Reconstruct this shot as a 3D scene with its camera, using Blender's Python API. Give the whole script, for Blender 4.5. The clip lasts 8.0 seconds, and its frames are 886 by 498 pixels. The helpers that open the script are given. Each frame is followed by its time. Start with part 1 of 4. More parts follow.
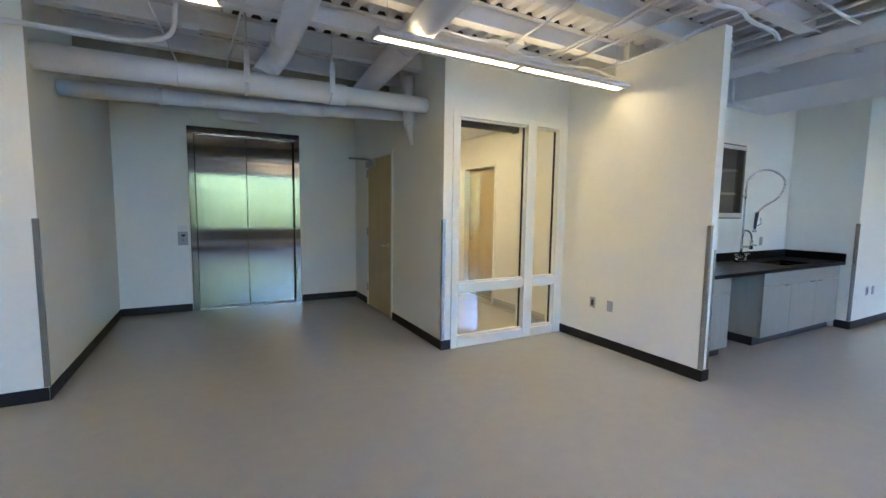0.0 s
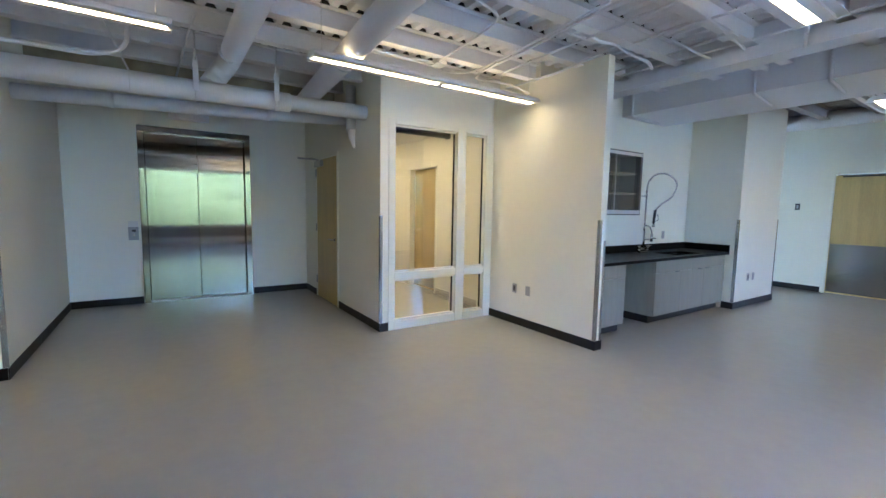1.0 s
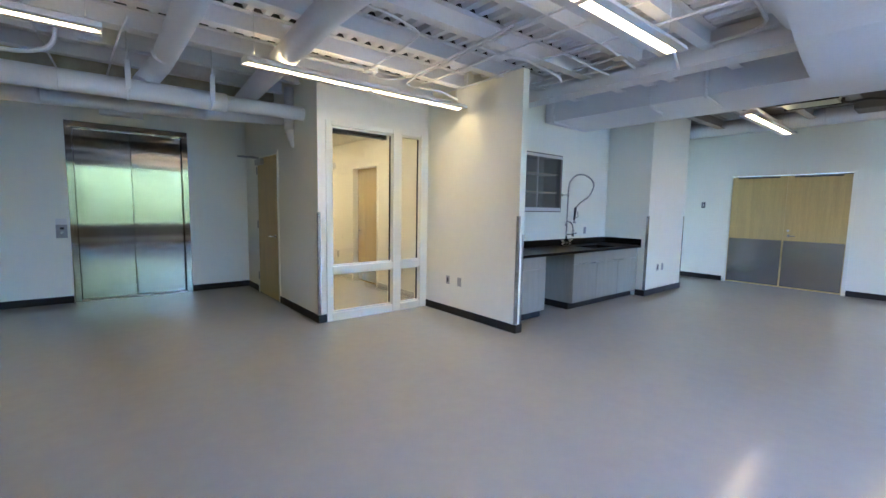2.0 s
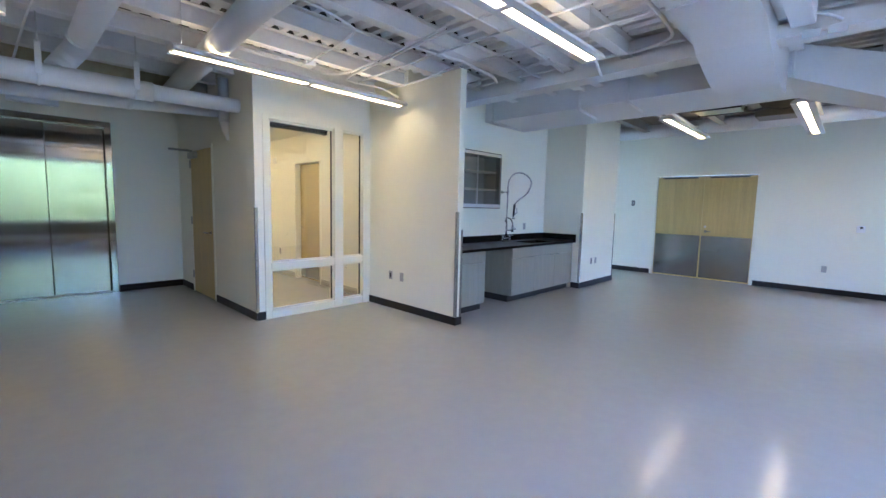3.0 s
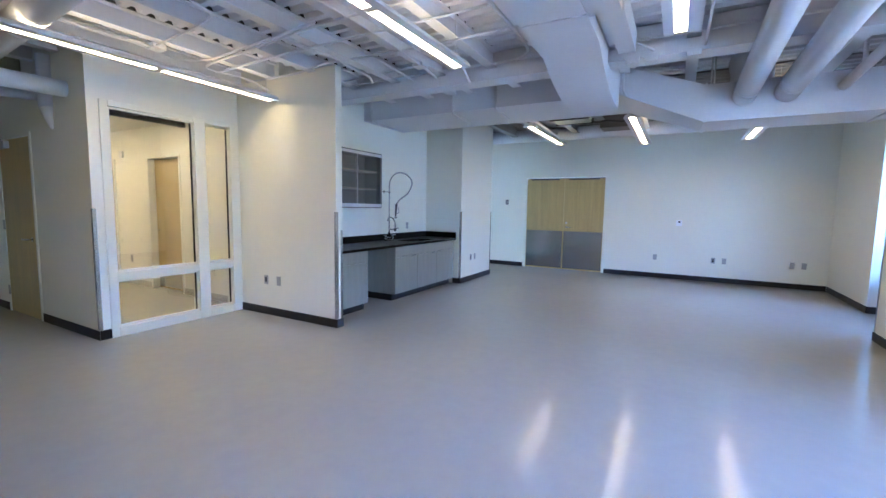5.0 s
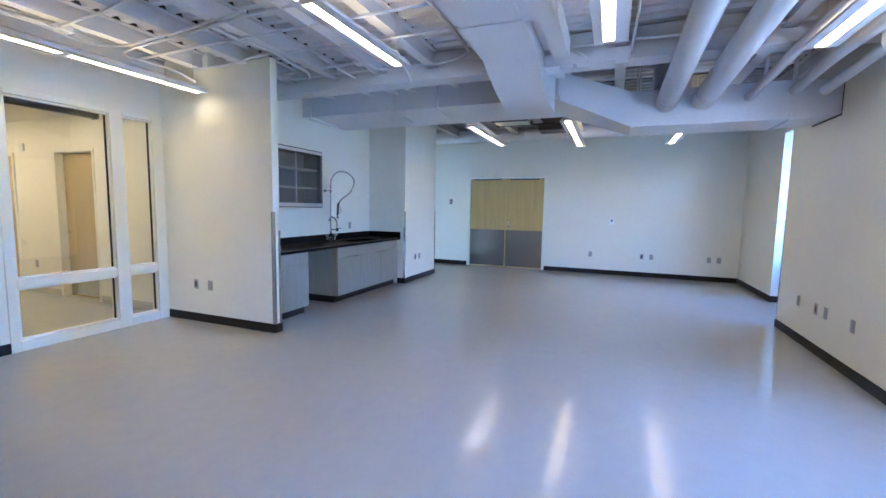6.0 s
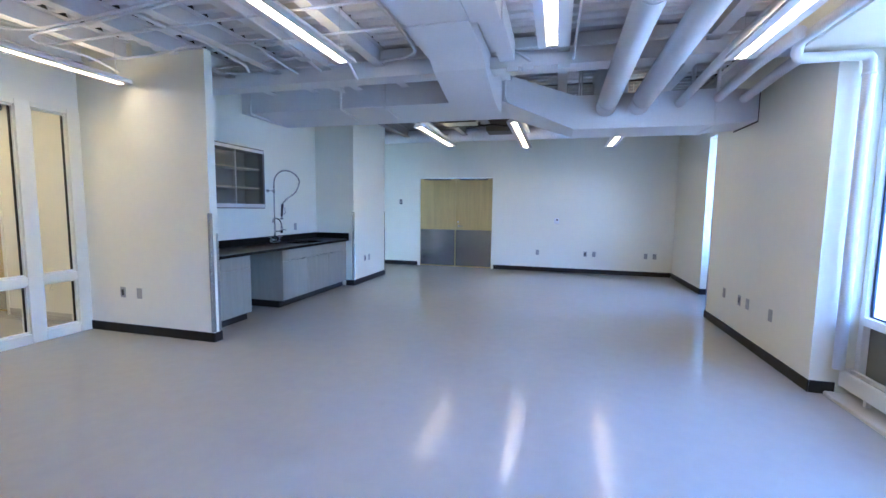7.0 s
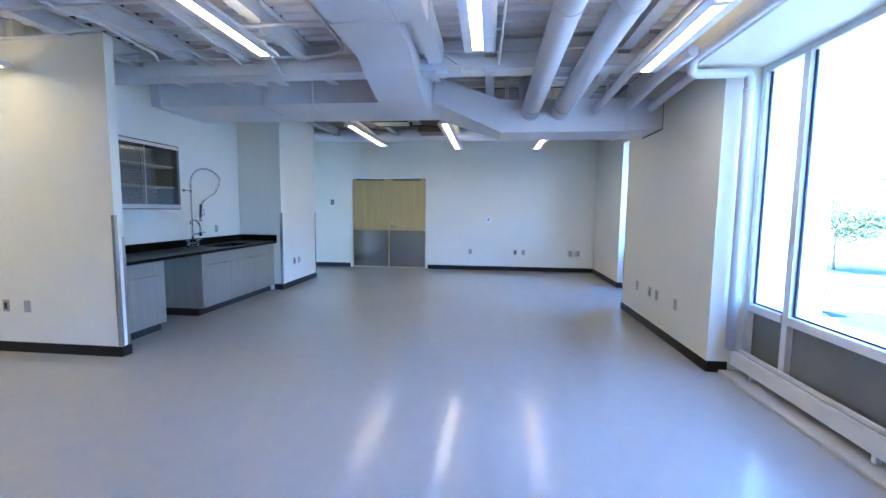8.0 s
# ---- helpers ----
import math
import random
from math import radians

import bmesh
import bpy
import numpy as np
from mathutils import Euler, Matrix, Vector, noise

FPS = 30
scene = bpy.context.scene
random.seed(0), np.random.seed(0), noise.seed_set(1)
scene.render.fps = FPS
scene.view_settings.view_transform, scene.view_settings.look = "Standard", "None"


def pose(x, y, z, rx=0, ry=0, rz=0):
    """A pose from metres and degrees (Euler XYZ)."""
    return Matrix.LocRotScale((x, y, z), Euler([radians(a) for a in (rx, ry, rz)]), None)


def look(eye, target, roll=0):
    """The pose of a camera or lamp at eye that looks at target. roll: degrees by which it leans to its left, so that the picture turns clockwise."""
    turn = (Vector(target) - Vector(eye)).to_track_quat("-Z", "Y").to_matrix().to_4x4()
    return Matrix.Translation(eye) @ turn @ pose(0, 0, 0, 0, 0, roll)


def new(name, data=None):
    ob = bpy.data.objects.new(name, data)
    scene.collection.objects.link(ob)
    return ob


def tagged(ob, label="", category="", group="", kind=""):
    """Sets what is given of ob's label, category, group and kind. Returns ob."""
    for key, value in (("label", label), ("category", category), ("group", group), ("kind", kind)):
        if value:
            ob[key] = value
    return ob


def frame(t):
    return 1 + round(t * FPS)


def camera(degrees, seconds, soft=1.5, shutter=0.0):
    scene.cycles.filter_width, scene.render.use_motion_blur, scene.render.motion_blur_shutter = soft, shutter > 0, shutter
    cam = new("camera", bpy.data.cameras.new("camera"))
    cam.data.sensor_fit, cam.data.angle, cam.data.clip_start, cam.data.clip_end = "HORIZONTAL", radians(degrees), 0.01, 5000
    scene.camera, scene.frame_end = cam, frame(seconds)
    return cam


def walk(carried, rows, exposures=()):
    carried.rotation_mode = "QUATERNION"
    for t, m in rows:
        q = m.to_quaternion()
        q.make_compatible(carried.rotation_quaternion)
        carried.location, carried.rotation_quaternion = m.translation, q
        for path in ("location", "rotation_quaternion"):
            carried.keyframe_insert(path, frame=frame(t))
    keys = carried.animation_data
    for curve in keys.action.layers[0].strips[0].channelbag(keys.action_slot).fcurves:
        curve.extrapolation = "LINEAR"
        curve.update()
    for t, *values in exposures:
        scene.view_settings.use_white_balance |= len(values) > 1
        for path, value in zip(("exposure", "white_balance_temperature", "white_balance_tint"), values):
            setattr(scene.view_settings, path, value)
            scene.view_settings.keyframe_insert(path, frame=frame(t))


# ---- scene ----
cam = camera(92.7, 8.0)
PATH = [
    (0, (0.988, -4.357, 1.464), (1.934, -2.605, 1.278), 0.8),
    (0.5, (1.001, -4.705, 1.45), (2.01, -2.988, 1.261), 0.8),
    (1, (0.973, -5.004, 1.46), (2.069, -3.341, 1.266), 1),
    (1.5, (0.956, -5.267, 1.456), (2.139, -3.666, 1.262), 1),
    (3, (0.984, -5.618, 1.424), (2.417, -4.237, 1.223), 1.3),
    (3.5, (1.004, -5.649, 1.423), (2.523, -4.363, 1.222), 1.3),
    (4, (1.004, -5.683, 1.424), (2.604, -4.499, 1.227), 1.1),
    (4.5, (1.008, -5.706, 1.426), (2.681, -4.626, 1.232), 1),
    (6, (1.045, -5.742, 1.434), (2.895, -5.007, 1.241), 1),
    (6.5, (1.065, -5.737, 1.432), (2.952, -5.104, 1.243), 0.9),
    (7, (1.084, -5.741, 1.44), (3.007, -5.225, 1.25), 0.77),
    (7.5, (1.079, -5.752, 1.442), (3.036, -5.386, 1.256), 0.73),
    (8, (1.08, -5.773, 1.441), (3.059, -5.556, 1.256), 0.6),
]
walk(cam, [(t, look(eye, target, roll)) for t, eye, target, roll in PATH], [(0.0, 5.46, 5320, 5), (3.5, 5.50, 5060, 8), (6.5, 5.50, 4800, 10), (8.0, 5.50, 4680, 9)])
# ---- light ----
world = bpy.data.worlds.new("sky")
scene.world = world
world.use_nodes = True
wn = world.node_tree
sky = wn.nodes.new("ShaderNodeTexSky")
sky.sky_type, sky.sun_disc = "NISHITA", False
sky.sun_elevation, sky.sun_rotation = radians(62), radians(17)
sky.ozone_density = 3.0
clear = wn.nodes.new("ShaderNodeMixRGB")
clear.blend_type, clear.inputs[0].default_value, clear.inputs[2].default_value = "MULTIPLY", 1.0, (0.84, 0.98, 1.16, 1)
wn.links.new(sky.outputs[0], clear.inputs[1])
wn.links.new(clear.outputs[0], wn.nodes["Background"].inputs[0])
wn.nodes["Background"].inputs[1].default_value = 0.15
sun = new("sun", bpy.data.lights.new("sun", "SUN"))
sun.data.energy, sun.data.angle, sun.data.color = 4.2, radians(0.5), (1.0, 0.95, 0.87)
sun.matrix_world = look((6, 20, 40), (0, 0, 0))


# ---- materials ----
def mat(name, colour, rough=0.5, metal=0.0, vary=0.06, scale=3.0, bump=0.0, bump_scale=60.0, stretch=(1, 1, 1), rough_vary=0.08, spec=0.5):
    """A painted, plastic or metal surface: base colour with broad and fine variation, uneven gloss and a fine relief."""
    m = bpy.data.materials.new(name)
    m.use_nodes = True
    nt, b = m.node_tree, m.node_tree.nodes["Principled BSDF"]
    co = nt.nodes.new("ShaderNodeTexCoord")
    mp = nt.nodes.new("ShaderNodeMapping")
    mp.inputs["Scale"].default_value = stretch
    nt.links.new(co.outputs["Object"], mp.inputs[0])

    def noisy(s, detail):
        n = nt.nodes.new("ShaderNodeTexNoise")
        n.inputs["Scale"].default_value, n.inputs["Detail"].default_value = s, detail
        nt.links.new(mp.outputs[0], n.inputs["Vector"])
        return n.outputs["Fac"]

    broad, fine = noisy(scale, 4), noisy(scale * 14, 5)
    both = nt.nodes.new("ShaderNodeMath")
    both.operation = "MULTIPLY_ADD"
    nt.links.new(fine, both.inputs[0])
    both.inputs[1].default_value = 0.5
    half = nt.nodes.new("ShaderNodeMath")
    half.operation, half.inputs[1].default_value = "MULTIPLY", 0.5
    nt.links.new(broad, half.inputs[0])
    nt.links.new(half.outputs[0], both.inputs[2])
    ramp = nt.nodes.new("ShaderNodeValToRGB")
    ramp.color_ramp.elements[0].position, ramp.color_ramp.elements[1].position = 0.3, 0.7
    ramp.color_ramp.elements[0].color = (*[c * (1 - vary) for c in colour], 1)
    ramp.color_ramp.elements[1].color = (*[min(1, c * (1 + vary)) for c in colour], 1)
    nt.links.new(both.outputs[0], ramp.inputs[0])
    nt.links.new(ramp.outputs[0], b.inputs["Base Color"])
    rr = nt.nodes.new("ShaderNodeMapRange")
    rr.inputs[3].default_value, rr.inputs[4].default_value = max(0.02, rough - rough_vary), min(1, rough + rough_vary)
    nt.links.new(broad, rr.inputs[0])
    nt.links.new(rr.outputs[0], b.inputs["Roughness"])
    b.inputs["Metallic"].default_value = metal
    b.inputs["Specular IOR Level"].default_value = spec
    if bump:
        bp = nt.nodes.new("ShaderNodeBump")
        bp.inputs["Strength"].default_value, bp.inputs["Distance"].default_value = bump, 0.002
        nt.links.new(noisy(bump_scale, 3), bp.inputs["Height"])
        nt.links.new(bp.outputs[0], b.inputs["Normal"])
    return m


def glow(name, colour, strength):
    m = bpy.data.materials.new(name)
    m.use_nodes = True
    b = m.node_tree.nodes["Principled BSDF"]
    b.inputs["Base Color"].default_value = (0.9, 0.9, 0.9, 1)
    b.inputs["Emission Color"].default_value, b.inputs["Emission Strength"].default_value = (*colour, 1), strength
    return m


def glazing(name, colour=(1, 1, 1), rough=0.0, ior=1.45):
    m = bpy.data.materials.new(name)
    m.use_nodes = True
    b = m.node_tree.nodes["Principled BSDF"]
    b.inputs["Base Color"].default_value, b.inputs["Roughness"].default_value = (*colour, 1), rough
    b.inputs["Transmission Weight"].default_value, b.inputs["IOR"].default_value = 1.0, ior
    return m


WALL = mat("wall_paint", (0.83, 0.812, 0.705), 0.5, vary=0.02, scale=1.2, bump=0.12, bump_scale=220)
CEIL = mat("ceiling_paint", (0.73, 0.725, 0.74), 0.5, vary=0.05, scale=2.0, bump=0.1, bump_scale=120)
DUCT = mat("duct_paint", (0.70, 0.70, 0.725), 0.42, vary=0.04, scale=2.5, bump=0.15, bump_scale=40)
WRAP = mat("pipe_wrap", (0.68, 0.68, 0.69), 0.6, vary=0.05, scale=4, bump=0.35, bump_scale=60)
FLOOR = mat("floor_epoxy", (0.385, 0.380, 0.365), 0.16, vary=0.045, scale=0.6, bump=0.02, bump_scale=30, rough_vary=0.04, spec=0.34)
BLACK = mat("base_rubber", (0.013, 0.013, 0.015), 0.45, vary=0.2, scale=6, spec=0.3)
TRIM = mat("frame_paint", (0.82, 0.81, 0.70), 0.4, vary=0.03, scale=3)
STEEL = mat("brushed_steel", (0.56, 0.56, 0.55), 0.24, metal=1.0, vary=0.06, scale=2.0, stretch=(1, 1, 30), rough_vary=0.05, bump=0.04, bump_scale=40)
LIFT = mat("lift_steel", (0.295, 0.28, 0.26), 0.09, metal=1.0, vary=0.05, scale=1.5, stretch=(9, 9, 0.5), rough_vary=0.02, bump=0.10, bump_scale=3)
grain = LIFT.node_tree.nodes.new("ShaderNodeCombineXYZ")
grain.inputs[0].default_value = 1.0
LIFT.node_tree.nodes["Principled BSDF"].inputs["Anisotropic"].default_value = 0.97
LIFT.node_tree.links.new(grain.outputs[0], LIFT.node_tree.nodes["Principled BSDF"].inputs["Tangent"])
KICK = mat("kick_steel", (0.40, 0.40, 0.39), 0.20, metal=1.0, vary=0.06, scale=2.0, stretch=(12, 12, 0.4), rough_vary=0.05, bump=0.05, bump_scale=3)
# darker grey than CEIL, for the far bay's deck and joists
FAR_GREY = mat("far_bay_grey", (0.30, 0.30, 0.31), 0.5, vary=0.14, scale=2.0)
BRONZE = mat("dark_anodised", (0.15, 0.14, 0.13), 0.4, metal=0.6, vary=0.08, scale=5)
CHROME = mat("chrome", (0.62, 0.62, 0.63), 0.1, metal=1.0, vary=0.03)
ALU = mat("aluminium", (0.62, 0.62, 0.62), 0.35, metal=0.9, vary=0.05)
LAMIN = mat("grey_laminate", (0.280, 0.258, 0.205), 0.42, vary=0.13, scale=5.0, stretch=(5, 5, 0.5), bump=0.05)
COUNTER = mat("black_counter", (0.007, 0.007, 0.0075), 0.32, vary=0.3, scale=12, spec=0.07)
WOOD = mat("maple", (0.52, 0.40, 0.165), 0.4, vary=0.17, scale=3.0, stretch=(5, 5, 0.35), bump=0.04)
PLATE = mat("plate_grey", (0.36, 0.36, 0.35), 0.45, vary=0.06, scale=20)
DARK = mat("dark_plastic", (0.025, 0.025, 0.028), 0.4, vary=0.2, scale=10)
WHITEP = mat("white_plastic", (0.72, 0.72, 0.70), 0.4, vary=0.03, scale=10)
BRIGHT = mat("bright_white_plastic", (0.88, 0.89, 0.92), 0.3, vary=0.02, scale=8)
HATCH = mat("hatch_enamel", (0.46, 0.48, 0.36), 0.5, vary=0.06, scale=4)
HEAT = mat("heater_enamel", (0.74, 0.74, 0.74), 0.35, vary=0.03, scale=4)
BEIGE = mat("beige_ledge", (0.50, 0.48, 0.42), 0.5, vary=0.06, scale=5)
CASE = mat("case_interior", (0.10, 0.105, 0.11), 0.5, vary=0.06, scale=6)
INSUL = mat("fireproofing", (0.36, 0.33, 0.24), 0.95, vary=0.25, scale=8, bump=0.8, bump_scale=50)
SPAND = mat("spandrel_glass", (0.19, 0.195, 0.185), 0.12, vary=0.06, scale=2)
GLASS = glazing("window_glass")
INNER = glazing("interior_glass", ior=1.58)
LENS = glow("lamp_lens", (1.0, 0.68, 0.32), 0.60)
UP = glow("lamp_uplight", (1.0, 0.68, 0.32), 0.24)
HALL = glow("hall_lamp", (1.0, 0.69, 0.34), 4.6)
ASPH = mat("paving", (0.13, 0.13, 0.127), 0.9, vary=0.25, scale=0.25)
BARK = mat("bark", (0.12, 0.09, 0.06), 0.9, vary=0.3, scale=4, bump=0.6, bump_scale=20)
LEAF = mat("leaves", (0.098, 0.122, 0.052), 0.6, vary=0.5, scale=1.5, spec=0.25)
# very dark green that puts tree shade into the ground colour
GROUND_SHADE = mat("ground_shade", (0.013, 0.019, 0.016), 0.95, vary=0.35, scale=0.5, spec=0.1)


# ---- building helpers ----
def thing(name, at, label, category, group="", kind=""):
    ob = new(name)
    ob.location = at
    ob.empty_display_size = 0.1
    return tagged(ob, label, category, group, kind)


def base_of(ob):
    v = Vector((0, 0, 0))
    while ob:
        v += ob.location
        ob = ob.parent
    return v


def part(name, bm, material, parent=None, label=""):
    """Links a bmesh, drawn in world metres, as one mesh object under a thing or a part."""
    me = bpy.data.meshes.new(name)
    if parent is not None:
        bmesh.ops.translate(bm, verts=bm.verts, vec=-base_of(parent))
    bmesh.ops.recalc_face_normals(bm, faces=bm.faces)
    bm.to_mesh(me)
    bm.free()
    me.materials.append(material)
    ob = new(name, me)
    if parent is not None:
        ob.parent = parent
    if label:
        ob["label"] = label
    return ob


def setting(name, bm, material, label, category):
    return tagged(part(name, bm, material), label, category, kind="structure")


def box(x0, x1, y0, y1, z0, z1, bevel=0.0, bm=None, seg=2):
    """Adds a box, with rounded edges if bevel is given, to bm or to a new bmesh."""
    own = bmesh.new()
    vs = bmesh.ops.create_cube(own, size=1)["verts"]
    for v in vs:
        v.co = Vector(((x0 + x1) / 2 + v.co.x * (x1 - x0), (y0 + y1) / 2 + v.co.y * (y1 - y0), (z0 + z1) / 2 + v.co.z * (z1 - z0)))
    if bevel:
        bmesh.ops.bevel(own, geom=own.edges[:], offset=bevel, segments=seg, affect="EDGES", profile=0.5)
    if bm is None:
        return own
    return join(bm, own)


def join(bm, own):
    me = bpy.data.meshes.new("tmp")
    own.to_mesh(me)
    own.free()
    bm.from_mesh(me)
    bpy.data.meshes.remove(me)
    return bm


def extrude(profile, axis, a, b, bm=None):
    """A prism: the profile (pairs) swept along axis x, y or z from a to b."""
    own = bmesh.new()
    place = {"x": lambda p, t: (t, p[0], p[1]), "y": lambda p, t: (p[0], t, p[1]), "z": lambda p, t: (p[0], p[1], t)}[axis]
    lo = [own.verts.new(place(p, a)) for p in profile]
    hi = [own.verts.new(place(p, b)) for p in profile]
    n = len(profile)
    own.faces.new(lo)
    own.faces.new(hi[::-1])
    for i in range(n):
        own.faces.new((lo[i], hi[i], hi[(i + 1) % n], lo[(i + 1) % n]))
    return own if bm is None else join(bm, own)


def rounded(points, r, steps=5):
    """Replaces each inner corner of a path by a small arc."""
    pts = [Vector(p) for p in points]
    out = [pts[0]]
    for a, c, b in zip(pts, pts[1:], pts[2:]):
        d = min(r, (a - c).length * 0.48, (b - c).length * 0.48)
        p, q = c + (a - c).normalized() * d, c + (b - c).normalized() * d
        for i in range(steps + 1):
            t = i / steps
            out.append(p * (1 - t) ** 2 + c * 2 * t * (1 - t) + q * t * t)
    out.append(pts[-1])
    return out


def tube(points, r, bm=None, sides=10, fillet=0.0, r_end=None):
    """A round bar along a path."""
    pts = rounded(points, fillet) if fillet else [Vector(p) for p in points]
    own = bmesh.new() if bm is None else bm
    rings = []
    ref = None
    for i, p in enumerate(pts):
        d = (pts[min(i + 1, len(pts) - 1)] - pts[max(i - 1, 0)]).normalized()
        if ref is None:
            ref = d.orthogonal().normalized()
        ref = (ref - d * ref.dot(d)).normalized()
        side = d.cross(ref)
        rad = r if r_end is None else r + (r_end - r) * i / (len(pts) - 1)
        rings.append([own.verts.new(p + (ref * math.cos(2 * math.pi * k / sides) + side * math.sin(2 * math.pi * k / sides)) * rad) for k in range(sides)])
    for a, b in zip(rings, rings[1:]):
        for k in range(sides):
            own.faces.new((a[k], a[(k + 1) % sides], b[(k + 1) % sides], b[k])).smooth = True
    own.faces.new(rings[0])
    own.faces.new(rings[-1][::-1])
    return own


def wall_with_hole(axis, f0, f1, a0, a1, z1, hole=None, z0=0.0):
    """A wall slab. axis: the way it runs; f0..f1: its faces; hole: (a, b, z, top)."""
    bm = bmesh.new()

    def piece(a, b, lo, hi):
        if b - a > 1e-4 and hi - lo > 1e-4:
            if axis == "x":
                box(a, b, f0, f1, lo, hi, bm=bm)
            else:
                box(f0, f1, a, b, lo, hi, bm=bm)

    if hole is None:
        piece(a0, a1, z0, z1)
    else:
        ha, hb, hz, ht = hole
        piece(a0, ha, z0, z1)
        piece(hb, a1, z0, z1)
        piece(ha, hb, z0, hz)
        piece(ha, hb, ht, z1)
    return bm


# ---- plan ----
DECK = 3.13
LIFT_Y, GLAZE_Y, CLOSET_X = 2.444, -0.573, 3.028
PART_W, PART_E, PART_END = 4.668, 4.765, -2.292
ALC_Y, COL_W, COL_E, COL_Y = -1.38, 8.125, 9.570, -2.155
FAR_X, PIER_Y, PIER_W, PIER_E, WIN_Y = 11.242, -7.755, 5.052, 7.55, -8.045
LEFT_X, LEFT_Y, WEST_X = -0.140, -0.285, -3.0
TOP = 3.36

# ---- setting ----
setting("floor", box(WEST_X - 0.2, FAR_X + 1.8, -8.7, 5.2, -0.25, 0), FLOOR, "smooth glossy grey epoxy floor", "floor")
setting("wall_lift", wall_with_hole("x", LIFT_Y, LIFT_Y + 0.16, LEFT_X - 0.15, CLOSET_X, TOP, (0.755, 2.085, 0, 2.47)), WALL, "off-white painted wall around the lift doors", "wall")
ELL = [(WEST_X, LEFT_Y), (LEFT_X, LEFT_Y), (LEFT_X, LIFT_Y - 0.003), (LEFT_X - 0.15, LIFT_Y - 0.003), (LEFT_X - 0.15, LEFT_Y + 0.15), (WEST_X, LEFT_Y + 0.15)]
setting("wall_left", extrude(ELL, "z", 0, TOP), WALL, "off-white painted side wall with a free corner", "wall")
# unseen dark panel added so that no sky shows through the door gap
setting("lift_backing", box(0.5, 2.4, LIFT_Y + 0.165, LIFT_Y + 0.3, 0, 2.8), DARK, "dark panel added behind the lift doors to block sky", "wall")
setting("wall_west", box(WEST_X - 0.15, WEST_X - 0.003, -8.3, LEFT_Y + 0.15, 0, TOP), WALL, "off-white painted end wall", "wall")
setting("wall_closet", wall_with_hole("y", CLOSET_X, CLOSET_X + 0.12, GLAZE_Y + 0.12, LIFT_Y + 0.16, TOP, (0.835, 1.815, 0, 2.19)), WALL, "off-white painted wall with a closet door", "wall")
setting("wall_glazed", wall_with_hole("x", GLAZE_Y, GLAZE_Y + 0.12, CLOSET_X, PART_W, TOP, (3.146, 4.664, 0, 2.455)), WALL, "off-white painted wall around an interior window", "wall")
setting("wall_partition", box(PART_W, PART_E, PART_END, GLAZE_Y + 0.12, 0, 2.985), WALL, "off-white painted partition wall with a free end", "wall")
# filler added to close a sky leak over the partition
setting("wall_partition_head", box(PART_W, PART_E, ALC_Y, GLAZE_Y + 0.12, 2.988, TOP), WALL, "off-white painted filler added above the partition to block sky", "wall")
setting("wall_hall", wall_with_hole("y", 4.80, 4.94, GLAZE_Y + 0.123, 5.0, TOP, (1.04, 1.95, 0, 2.16)), WALL, "warm-lit painted wall of the hallway", "wall")
# unseen wall added to keep daylight out of the hallway
setting("wall_hall_west", box(CLOSET_X, CLOSET_X + 0.12, LIFT_Y + 0.163, 4.75, 0, TOP), WALL, "warm-lit painted wall of the hallway", "wall")
setting("wall_hall_end", box(CLOSET_X + 0.123, 6.3, 4.6, 4.75, 0, TOP), WALL, "warm-lit painted end wall of the hallway", "wall")
setting("wall_alcove", box(PART_E + 0.003, COL_E, ALC_Y, ALC_Y + 0.12, 0, TOP), WALL, "off-white painted back wall of the sink alcove", "wall")
setting("column", box(COL_W, COL_E, COL_Y, ALC_Y - 0.003, 0, TOP), WALL, "broad off-white painted column beside the sink alcove", "wall")
setting("wall_north_far", box(COL_E + 0.003, FAR_X, -1.0, -0.85, 0, TOP), WALL, "off-white painted wall behind the column", "wall")
setting("wall_far", wall_with_hole("y", FAR_X, FAR_X + 0.16, -8.68, -0.85, TOP, (-4.245, -2.385, 0, 2.205)), WALL, "long off-white painted wall with double doors", "wall")
setting("pier", box(PIER_W, PIER_E, -8.68, PIER_Y, 0, TOP), WALL, "broad off-white painted pier between two windows", "wall")
setting("wall_south_far", box(9.33, FAR_X, -8.68, -8.20, 0, TOP), WALL, "off-white painted outer wall", "wall")
setting("wall_south_west", box(WEST_X, 0.347, -8.35, -8.1, 0, TOP), WALL, "off-white painted outer wall", "wall")
setting("window_head", box(WEST_X, PIER_W - 0.003, -8.105, -7.46, 2.665, DECK, 0.004), WALL, "painted soffit over the window", "soffit")
setting("window_lintel", box(WEST_X, PIER_W - 0.003, -8.35, -8.107, 2.666, TOP), WALL, "painted lintel over the window", "wall")
setting("window_head_far", box(PIER_E + 0.003, 9.327, -8.68, -8.2, 2.70, TOP), WALL, "painted wall over the window", "wall")
# unseen slab added over the deck to stop light from above
setting("sky_block_slab", box(WEST_X - 0.2, FAR_X + 1.8, -8.75, 5.2, TOP - 0.06, TOP + 0.2), CEIL, "unseen slab added above the metal deck to stop sky light", "ceiling")
# dark panels added in place of the unlit rooms behind closed doors
setting("closet_back", box(CLOSET_X + 0.5, CLOSET_X + 0.6, 0.6, 2.1, 0, 2.4), DARK, "unseen dark panel added behind the closet door", "wall")
setting("corridor_back", box(FAR_X + 0.9, FAR_X + 1.0, -4.6, -2.0, 0, 2.5), DARK, "unseen dark panel added behind the double doors", "wall")

